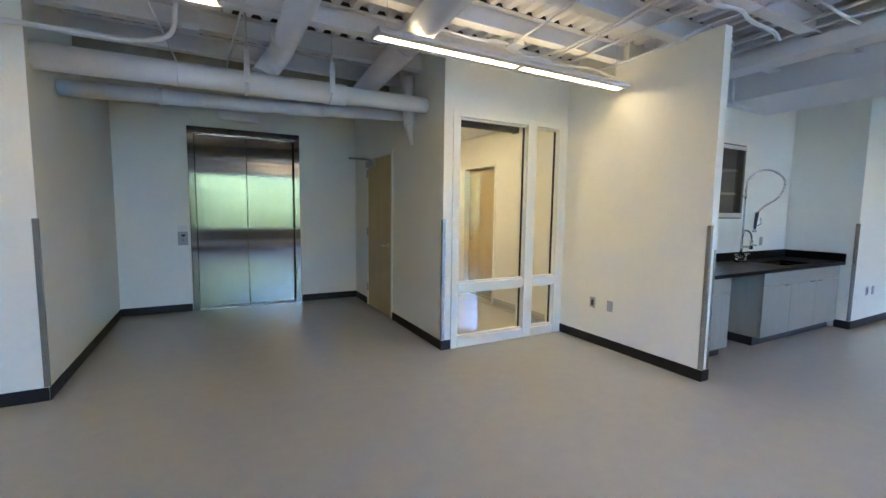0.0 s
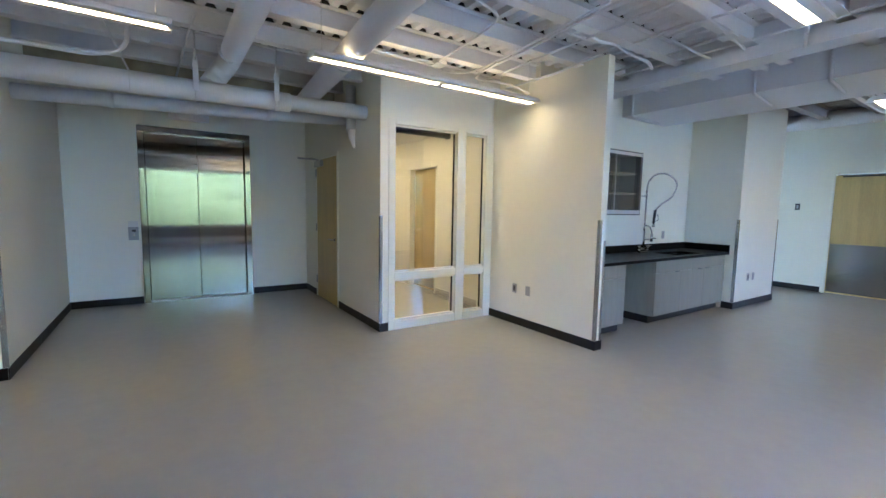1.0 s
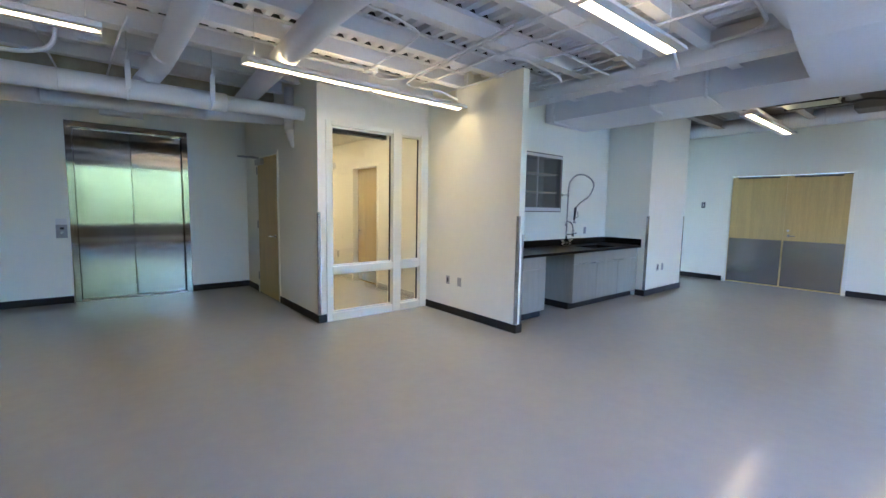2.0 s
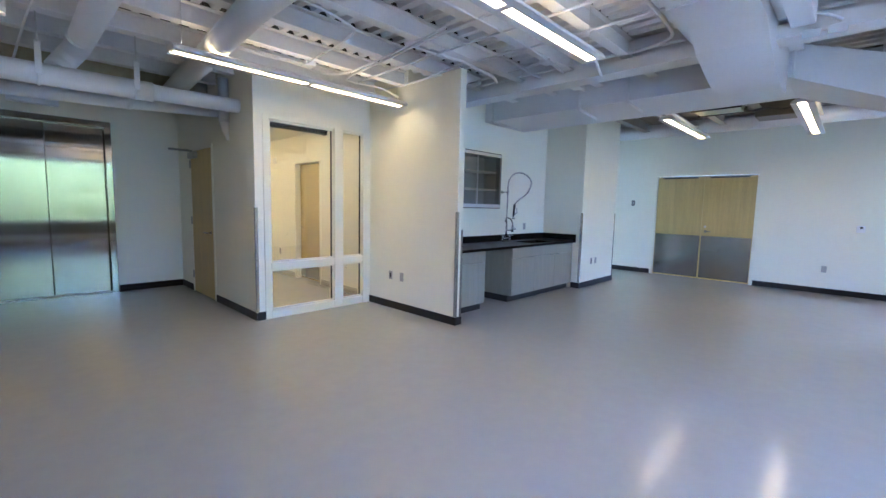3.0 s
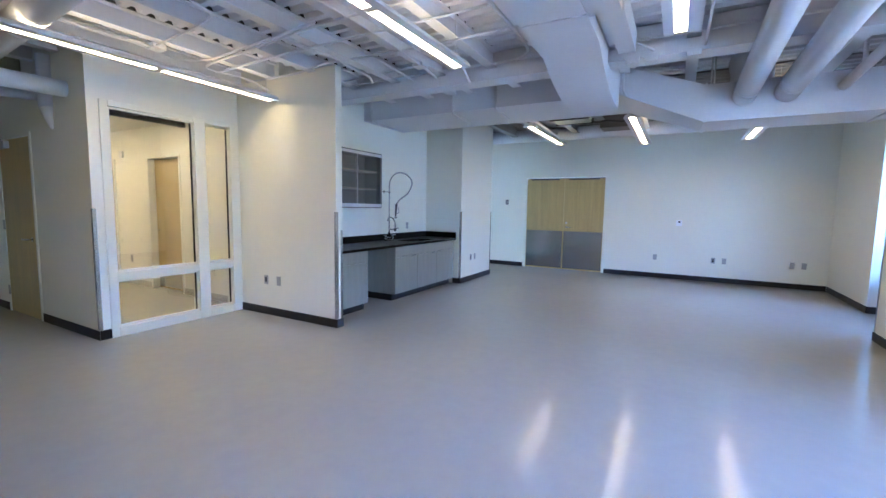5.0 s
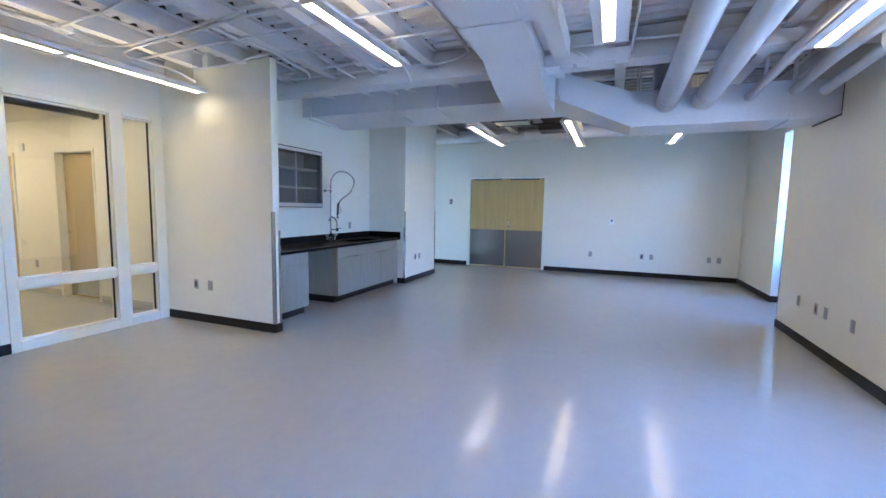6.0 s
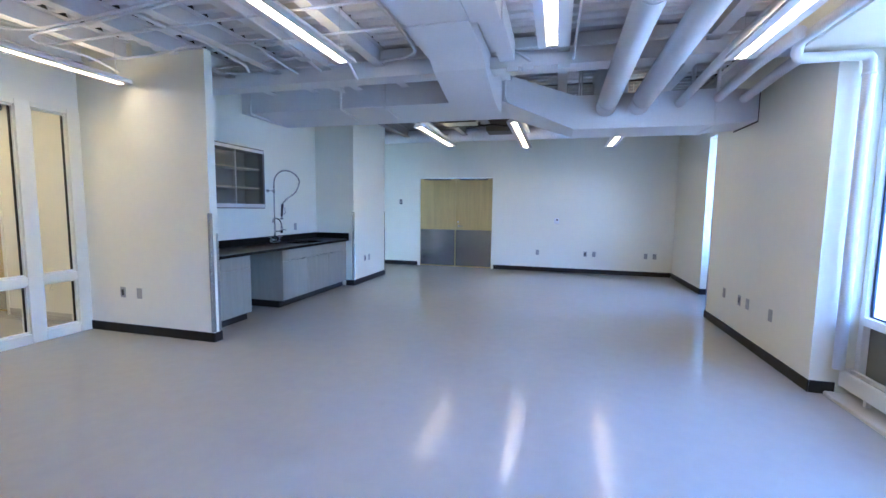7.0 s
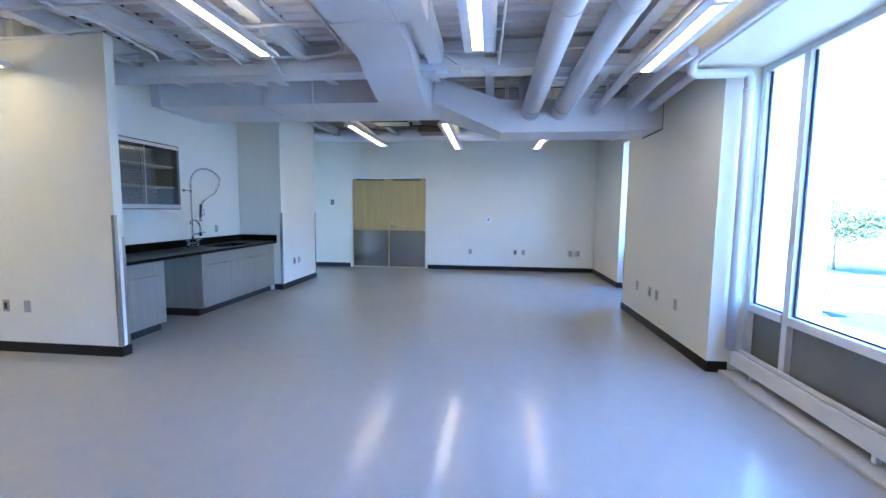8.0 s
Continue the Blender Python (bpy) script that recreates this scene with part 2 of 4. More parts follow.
# corrugated deck, ribs along y
def deck(x0, x1, y0, y1, name, material=None, label="white-painted corrugated metal roof deck"):
    bm = bmesh.new()
    pitch, x = 0.158, x0
    line = []
    while x < x1:
        line += [(x, DECK + 0.004), (x + 0.058, DECK + 0.004), (x + 0.080, DECK + 0.044), (x + 0.136, DECK + 0.044)]
        x += pitch
    a = [bm.verts.new((p[0], y0, p[1])) for p in line]
    b = [bm.verts.new((p[0], y1, p[1])) for p in line]
    for i in range(len(line) - 1):
        bm.faces.new((a[i], a[i + 1], b[i + 1], b[i]))
    return setting(name, bm, material or CEIL, label, "ceiling")


deck(WEST_X, 5.46, -8.2, 2.44, "ceiling")
deck(5.50, 7.22, -8.2, -0.9, "ceiling_bay")
deck(7.25, FAR_X, -8.68, -0.9, "ceiling_far", FAR_GREY, "darker grey corrugated metal roof deck")
setting("hall_room_behind", box(4.945, 5.05, 0.8, 2.2, 0, 2.4), WALL, "wall behind the hallway door", "wall")
setting("hall_ceiling", box(CLOSET_X + 0.123, 4.797, GLAZE_Y + 0.123, 4.6, 2.645, 2.68), WALL, "plain white hallway ceiling", "ceiling")


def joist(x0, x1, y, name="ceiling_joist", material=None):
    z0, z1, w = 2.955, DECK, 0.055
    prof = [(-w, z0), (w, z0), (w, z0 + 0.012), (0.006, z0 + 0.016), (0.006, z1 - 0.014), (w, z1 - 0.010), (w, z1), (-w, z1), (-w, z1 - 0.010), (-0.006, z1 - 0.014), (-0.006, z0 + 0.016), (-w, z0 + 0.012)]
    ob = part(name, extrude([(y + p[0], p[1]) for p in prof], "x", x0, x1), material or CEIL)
    # dark strip added to put the shade inside the deck flutes into colour
    setting("flute_shade", box(x0, x1, y - 0.030, y + 0.048, DECK + 0.0005, DECK + 0.0438), DARK, "dark strip painting the shade in the deck flutes over a joist", "closure strip")
    return tagged(ob, "darker grey steel ceiling joist under the deck" if material else "white-painted steel ceiling joist under the deck", "joist", "ceiling joists", "structure")


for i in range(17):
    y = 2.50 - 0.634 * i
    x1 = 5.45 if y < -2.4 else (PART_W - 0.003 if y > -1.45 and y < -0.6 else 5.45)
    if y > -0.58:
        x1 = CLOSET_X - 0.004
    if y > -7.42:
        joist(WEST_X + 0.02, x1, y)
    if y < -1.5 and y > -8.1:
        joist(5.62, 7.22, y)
        joist(7.25, 9.90, y, "ceiling_joist", FAR_GREY)

bm = extrude([(5.36, 2.812), (5.60, 2.812), (5.60, 2.827), (5.49, 2.835), (5.49, DECK), (5.47, DECK), (5.47, 2.935), (5.36, 2.922)], "y", -8.1, -1.39)
setting("girder", bm, CEIL, "white-painted steel girder across the ceiling", "beam")


# black baseboards
def baseboard(x0, x1, y0, y1):
    bm = box(x0, x1, y0, y1, 0.0, 0.102, 0.003, seg=1)
    return setting("baseboard", bm, BLACK, "black rubber baseboard along the wall", "baseboard")


T = 0.010
for r in [
    (LEFT_X, 0.68, LIFT_Y - T, LIFT_Y - 0.001), (2.16, CLOSET_X, LIFT_Y - T, LIFT_Y - 0.001),
    (LEFT_X + 0.001, LEFT_X + T, LEFT_Y - T, LIFT_Y - T - 0.002), (WEST_X, LEFT_X - 0.001, LEFT_Y - T, LEFT_Y - 0.001),
    (CLOSET_X - T, CLOSET_X - 0.001, GLAZE_Y - T, 0.805), (CLOSET_X - T, CLOSET_X - 0.001, 1.845, LIFT_Y - T - 0.002),
    (PART_W - T, PART_W - 0.001, PART_END - T, GLAZE_Y - 0.002), (PART_W + 0.001, PART_E + T, PART_END - T, PART_END - 0.001),
    (PART_E + 0.001, PART_E + T, PART_END + 0.002, -2.06), (CLOSET_X + 0.001, 3.138, GLAZE_Y - T, GLAZE_Y - 0.001),
    (COL_W - T, COL_W - 0.001, COL_Y - T, -2.0), (COL_W + 0.001, COL_E + T, COL_Y - T, COL_Y - 0.001), (COL_E + 0.001, COL_E + T, COL_Y + 0.002, -1.02),
    (FAR_X - T, FAR_X - 0.001, -2.35, -1.02), (FAR_X - T, FAR_X - 0.001, -8.19, -4.28),
    (9.33, FAR_X - T - 0.002, -8.199, -8.20 + T), (9.33 - T, 9.329, -8.50, -8.20 + T), (PIER_W - T, PIER_E + T, PIER_Y + 0.001, PIER_Y + T),
    (PIER_W - T, PIER_W - 0.001, -7.93, PIER_Y - 0.001), (5.57, 6.19, ALC_Y - T - 0.6 + 0.55, ALC_Y - 0.05),
]:
    baseboard(*r)
for r in [(4.789, 4.799, GLAZE_Y + 0.13, 1.01), (4.789, 4.799, 1.98, 2.99), (4.789, 4.799, 4.01, 4.5)]:
    bm = box(r[0], r[1], r[2], r[3], 0, 0.10, 0.003, seg=1)
    setting("baseboard", bm, BEIGE, "beige rubber baseboard in the hallway", "baseboard")


def corner_guard(x, y, sx, sy, top=1.36):
    """Steel angle on an outer wall corner; sx, sy: which way the wall lies from the corner."""
    g = 0.003
    prof = [(x - sx * g, y - sy * g), (x + sx * 0.03, y - sy * g), (x + sx * 0.03, y - sy * 0.0004), (x - sx * 0.0004, y - sy * 0.0004), (x - sx * 0.0004, y + sy * 0.03), (x - sx * g, y + sy * 0.03)]
    ob = part("corner_guard", extrude(prof, "z", 0.104, top), STEEL)
    return tagged(ob, "brushed steel corner guard on the wall edge", "corner guard", "corner guards")


corner_guard(LEFT_X, LEFT_Y, -1, 1)
corner_guard(CLOSET_X, GLAZE_Y, 1, 1)
corner_guard(PART_W, PART_END, 1, 1)
corner_guard(PART_E, PART_END, -1, 1, 1.15)
corner_guard(COL_W, COL_Y, 1, 1)
corner_guard(COL_E, COL_Y, -1, 1)
corner_guard(PIER_E, PIER_Y, -1, -1)


# ---- lift ----
def lift():
    e = thing("lift_entrance", (1.42, LIFT_Y, 0), "closed brushed stainless steel lift doors in a steel frame", "lift door")
    y0, y1 = LIFT_Y - 0.018, LIFT_Y + 0.14
    for x0, x1 in ((0.687, 0.765), (2.070, 2.148)):
        part("jamb", box(x0, x1, y0, y1, 0, 2.462, 0.003), LIFT, e)
    part("header", box(0.687, 2.148, y0, y1, 2.465, 2.548, 0.003), LIFT, e)
    part("leaf", box(0.768, 1.4165, LIFT_Y + 0.075, LIFT_Y + 0.10, 0.015, 2.463, 0.003), LIFT, e)
    part("leaf", box(1.4205, 2.067, LIFT_Y + 0.075, LIFT_Y + 0.10, 0.015, 2.463, 0.003), LIFT, e)
    part("sill", box(0.768, 2.067, LIFT_Y - 0.015, LIFT_Y + 0.12, 0, 0.010, 0.002), ALU, e, "grooved aluminium sill")
    k = thing("lift_call_panel", (0.60, LIFT_Y, 1.08), "steel lift call panel with one round button", "call panel")
    part("plate", box(0.535, 0.655, LIFT_Y - 0.008, LIFT_Y - 0.0005, 0.925, 1.112, 0.003), PLATE, k)
    part("cover_plate", box(0.537, 0.653, LIFT_Y - 0.006, LIFT_Y - 0.0005, 1.114, 1.195, 0.002), WHITEP, k, "pale upper cover plate")
    bm = bmesh.new()
    tube([(0.60, LIFT_Y - 0.007, 1.0), (0.60, LIFT_Y - 0.016, 1.0)], 0.017, bm, 16)
    part("button", bm, CHROME, k)
    part("indicator", box(0.578, 0.622, LIFT_Y - 0.011, LIFT_Y - 0.007, 1.045, 1.075, 0.001), DARK, k)
    s = thing("emergency_light", (1.33, LIFT_Y, 2.68), "white slim wall box above the lift", "emergency light")
    part("housing", box(1.075, 1.585, LIFT_Y - 0.12, LIFT_Y - 0.0005, 2.668, 2.775, 0.010), BRIGHT, s)


lift()


# ---- closet door in the side wall ----
def closet_door():
    d = thing("door_1", (CLOSET_X, 1.355, 0), "closed maple veneer door in a pale frame", "door", kind="structure")
    x0 = CLOSET_X - 0.012
    part("door_frame", box(x0, CLOSET_X + 0.12, 0.810, 0.855, 0, 2.172, 0.003), TRIM, d)
    part("door_frame", box(x0, CLOSET_X + 0.12, 1.795, 1.840, 0, 2.172, 0.003), TRIM, d)
    part("door_frame", box(x0, CLOSET_X + 0.12, 0.810, 1.840, 2.174, 2.215, 0.003), TRIM, d)
    leaf = part("leaf", box(CLOSET_X - 0.004, CLOSET_X + 0.04, 0.858, 1.792, 0.008, 2.168, 0.002), WOOD, d)
    for z in (0.28, 1.12, 1.98):
        bm = tube([(CLOSET_X - 0.014, 1.795, z - 0.055), (CLOSET_X - 0.014, 1.795, z + 0.055)], 0.009)
        part("hinge", box(CLOSET_X - 0.018, CLOSET_X - 0.0125, 1.770, 1.825, z - 0.06, z + 0.06, bm=bm), PLATE, d)
    bm = tube([(CLOSET_X - 0.004, 0.955, 0.97), (CLOSET_X - 0.06, 0.955, 0.97), (CLOSET_X - 0.063, 1.075, 0.97)], 0.012, fillet=0.02)
    tube([(CLOSET_X - 0.003, 0.955, 0.97), (CLOSET_X - 0.012, 0.955, 0.97)], 0.027, bm, 18)
    part("lever_handle", bm, CHROME, leaf)
    part("closer_body", box(CLOSET_X - 0.06, CLOSET_X - 0.005, 1.455, 1.755, 2.06, 2.15, 0.006), PLATE, leaf)
    bm = tube([(CLOSET_X - 0.035, 1.595, 2.16), (CLOSET_X - 0.30, 1.755, 2.185), (CLOSET_X - 0.02, 1.825, 2.195)], 0.013)
    part("closer_arm", bm, PLATE, d)


closet_door()


# ---- interior window to the hallway ----
def interior_window():
    w = thing("window_1", (3.9, GLAZE_Y, 0), "white-framed interior window of four panes to a hallway", "window", kind="structure")
    y0, y1 = GLAZE_Y - 0.012, GLAZE_Y + 0.132
    for x0, x1 in ((3.130, 3.205), (4.085, 4.212), (4.545, 4.668)):
        part("upright", box(x0, x1, y0, y1, 0.0, 2.462, 0.004), TRIM, w)
    for x0, x1 in ((3.207, 4.083), (4.214, 4.543)):
        part("head_rail", box(x0, x1, y0 + 0.002, y1, 2.405, 2.46, 0.004), TRIM, w)
        part("mid_rail", box(x0, x1, y0 + 0.002, y1, 0.605, 0.69, 0.004), TRIM, w)
        part("bottom_rail", box(x0, x1, y0 + 0.002, y1, 0.0, 0.10, 0.004), TRIM, w)
        for z0, z1 in ((0.692, 2.403), (0.102, 0.603)):
            g = part("pane", box(x0 + 0.001, x1 - 0.001, GLAZE_Y + 0.055, GLAZE_Y + 0.061, z0, z1), INNER, w)
            g.visible_shadow = False
            for a, b in ((x0 + 0.0005, x0 + 0.022), (x1 - 0.011, x1 - 0.0005)):
                part("glazing_stop", box(a, b, GLAZE_Y + 0.016, GLAZE_Y + 0.043, z0, z1, 0.002, seg=1), TRIM, w)
            for a, b in ((z0, z0 + 0.02), (z1 - 0.02, z1)):
                part("glazing_stop", box(x0 + 0.0225, x1 - 0.0115, GLAZE_Y + 0.016, GLAZE_Y + 0.043, a, b, 0.002, seg=1), TRIM, w)
            # right strip coloured black in place of the dark inner reveal
            for s, h in ((x0 + 0.006, 0.005), (x1 - 0.011, 0.007)):
                part("pane_edge_strip", box(s - h, s + h, GLAZE_Y + 0.045, GLAZE_Y + 0.071, z0, z1), BLACK if s > x0 + 0.1 else TRIM, w)
    b = thing("roller_shade", (3.65, GLAZE_Y + 0.17, 2.3), "dark rolled-up shade behind the interior window", "roller shade")
    bm = tube([(3.16, GLAZE_Y + 0.19, 2.40), (4.05, GLAZE_Y + 0.19, 2.40)], 0.055, sides=20)
    part("roll", bm, DARK, b)
    part("bracket", box(4.05, 4.06, GLAZE_Y + 0.125, GLAZE_Y + 0.24, 2.34, 2.46, 0.002), DARK, b)
    part("bracket", box(3.15, 3.16, GLAZE_Y + 0.125, GLAZE_Y + 0.24, 2.34, 2.46, 0.002), DARK, b)


interior_window()


def hallway():
    d = thing("door_2", (4.80, 1.5, 0), "closed maple hallway door in a deep pale frame", "door", kind="structure")
    part("door_frame", box(4.79, 4.94, 1.015, 1.06, 0, 2.142, 0.003), TRIM, d)
    part("door_frame", box(4.79, 4.94, 1.93, 1.975, 0, 2.142, 0.003), TRIM, d)
    part("door_frame", box(4.79, 4.94, 1.015, 1.975, 2.144, 2.187, 0.003), TRIM, d)
    leaf = part("leaf", box(4.895, 4.938, 1.063, 1.927, 0.008, 2.138, 0.002), WOOD, d)
    part("kick_plate", box(4.890, 4.8945, 1.075, 1.915, 0.03, 0.28, 0.001), STEEL, leaf)
    bm = tube([(4.895, 1.86, 0.98), (4.85, 1.86, 0.98), (4.845, 1.75, 0.98)], 0.009, fillet=0.02)
    part("lever_handle", bm, CHROME, leaf)
    d = thing("door_4", (4.80, 3.5, 0), "closed maple door farther along the hallway", "door", kind="structure")
    part("door_frame", box(4.772, 4.799, 2.995, 3.04, 0, 2.132, 0.003), TRIM, d)
    part("door_frame", box(4.772, 4.799, 3.96, 4.005, 0, 2.132, 0.003), TRIM, d)
    part("door_frame", box(4.772, 4.799, 2.995, 4.005, 2.134, 2.177, 0.003), TRIM, d)
    leaf = part("leaf", box(4.784, 4.799, 3.043, 3.957, 0.008, 2.130, 0.002), WOOD, d)
    bm = tube([(4.784, 3.12, 0.98), (4.74, 3.12, 0.98), (4.735, 3.23, 0.98)], 0.009, fillet=0.02)
    part("lever_handle", bm, CHROME, leaf)
    for x, y in ((3.72, 0.9), (3.72, 2.9)):
        l = thing("hall_downlight", (x, y, 2.63), "round lit recessed hallway lamp", "ceiling lamp", "hall lamps")
        part("diffuser", tube([(x, y, 2.644), (x, y, 2.637)], 0.115, sides=24), HALL, l)
        part("rim", tube([(x, y, 2.6445), (x, y, 2.641)], 0.135, sides=24), WHITEP, l)
    o = thing("wall_outlet", (4.795, 2.6, 0.45), "small grey outlet plate on the hallway wall", "outlet")
    part("plate", box(4.792, 4.7995, 2.56, 2.63, 0.40, 0.515, 0.002), PLATE, o)
    h = thing("fire_alarm", (4.79, 2.75, 2.25), "small white alarm device on the hallway wall", "alarm")
    part("base", box(4.77, 4.7995, 2.69, 2.81, 2.19, 2.31, 0.01), WHITEP, h)


hallway()


# ---- far double doors ----
def double_door():
    d = thing("door_3", (FAR_X, -3.32, 0), "closed maple double doors with steel kick plates", "door", kind="structure")
    x0 = FAR_X - 0.014
    part("door_frame", box(x0, FAR_X + 0.16, -2.405, -2.345, 0, 2.187, 0.003), TRIM, d)
    part("door_frame", box(x0, FAR_X + 0.16, -4.285, -4.225, 0, 2.187, 0.003), TRIM, d)
    part("door_frame", box(x0, FAR_X + 0.16, -4.285, -2.345, 2.189, 2.24, 0.003), TRIM, d)
    for y0, y1 in ((-3.313, -2.408), (-4.222, -3.317)):
        leaf = part("leaf", box(FAR_X + 0.03, FAR_X + 0.075, y0, y1, 0.008, 2.165, 0.002), WOOD, d)
        part("kick_plate", box(FAR_X + 0.026, FAR_X + 0.0296, y0 + 0.012, y1 - 0.012, 0.03, 0.925, 0.001), KICK, leaf)
        part("closer_track", box(FAR_X + 0.005, FAR_X + 0.028, y0 + 0.12, y1 - 0.10, 2.135, 2.16, 0.002), DARK, leaf)
        if y0 < -4:
            bm = tube([(FAR_X + 0.03, -3.40, 1.02), (FAR_X - 0.02, -3.40, 1.02), (FAR_X - 0.025, -3.51, 1.02)], 0.009, fillet=0.02)
            tube([(FAR_X + 0.03, -3.40, 1.02), (FAR_X + 0.022, -3.40, 1.02)], 0.028, bm, 18)
            part("lever_handle", bm, CHROME, leaf)
            part("lock", tube([(FAR_X + 0.03, -3.385, 1.12), (FAR_X + 0.018, -3.385, 1.12)], 0.022, sides=18), ALU, leaf)


double_door()


# ---- sink alcove ----
def cabinet(x0, x1, doors, label):
    c = thing("base_cabinet", ((x0 + x1) / 2, -1.7, 0), label, "cabinet", "base cabinets")
    f = -2.03
    bm = box(x0, x0 + 0.018, f + 0.02, ALC_Y - 0.002, 0.10, 0.826, 0.001)
    box(x1 - 0.018, x1, f + 0.02, ALC_Y - 0.002, 0.10, 0.826, 0.001, bm=bm)
    box(x0 + 0.018, x1 - 0.018, f + 0.02, ALC_Y - 0.002, 0.10, 0.118, bm=bm)
    box(x0 + 0.018, x1 - 0.018, ALC_Y - 0.02, ALC_Y - 0.002, 0.118, 0.826, bm=bm)
    part("body", bm, LAMIN, c)
    part("toe_kick", box(x0 + 0.004, x1, f + 0.075, ALC_Y - 0.004, 0.0, 0.099, 0.002), BLACK, c, "black toe kick")
    part("drawer_front", box(x0 + 0.002, x1 - 0.002, f, f + 0.019, 0.668, 0.822, 0.002), LAMIN, c)
    w = (x1 - x0) / doors
    for i in range(doors):
        a, b = x0 + i * w + 0.002, x0 + (i + 1) * w - 0.002
        leaf = part("door", box(a, b, f, f + 0.019, 0.104, 0.663, 0.002), LAMIN, c)
        s = b - 0.11 if i < doors - 1 else a + 0.08
        part("edge_pull", box(s - 0.045, s + 0.045, f - 0.014, f + 0.004, 0.661, 0.666, 0.001), ALU if doors == 1 else DARK, leaf)
    return c


cabinet(PART_E + 0.012, 5.56, 1, "grey woodgrain base cabinet with one drawer and door")
cabinet(6.20, COL_W - 0.055, 3, "grey woodgrain sink cabinet with three doors")


def worktop():
    w = thing("worktop", (6.4, -1.7, 0.83), "matt black worktop with a raised splash and sunken sink", "worktop")
    x0, x1, y0, y1, z0, z1 = PART_E + 0.004, COL_W - 0.003, -2.065, ALC_Y - 0.003, 0.828, 0.866
    sx0, sx1, sy0, sy1 = 6.86, 7.52, -1.94, -1.60
    bm = box(x0, sx0, y0, y1, z0, z1, 0.003)
    box(sx1, x1, y0, y1, z0, z1, 0.003, bm=bm)
    box(sx0 - 0.006, sx1 + 0.006, y0, sy0, z0, z1, 0.003, bm=bm)
    box(sx0 - 0.006, sx1 + 0.006, sy1, y1, z0, z1, 0.003, bm=bm)
    part("slab", bm, COUNTER, w)
    part("back_splash", box(x0, x1, y1 - 0.02, y1, z1 + 0.0005, 0.972, 0.003), COUNTER, w)
    part("side_splash", box(x1 - 0.02, x1, y0 + 0.002, y1 - 0.022, z1 + 0.0005, 0.972, 0.003), COUNTER, w)
    bm = box(sx0 - 0.01, sx0, sy0 - 0.01, sy1 + 0.01, 0.60, z0 - 0.001)
    box(sx1, sx1 + 0.01, sy0 - 0.01, sy1 + 0.01, 0.60, z0 - 0.001, bm=bm)
    box(sx0, sx1, sy0 - 0.01, sy0, 0.60, z0 - 0.001, bm=bm)
    box(sx0, sx1, sy1, sy1 + 0.01, 0.60, z0 - 0.001, bm=bm)
    box(sx0 - 0.01, sx1 + 0.01, sy0 - 0.01, sy1 + 0.01, 0.59, 0.60, bm=bm)
    basin = part("basin", bm, COUNTER, w, "black sink basin")
    part("drain", tube([(7.19, -1.77, 0.6005), (7.19, -1.77, 0.606)], 0.045, sides=18), CHROME, basin)


worktop()


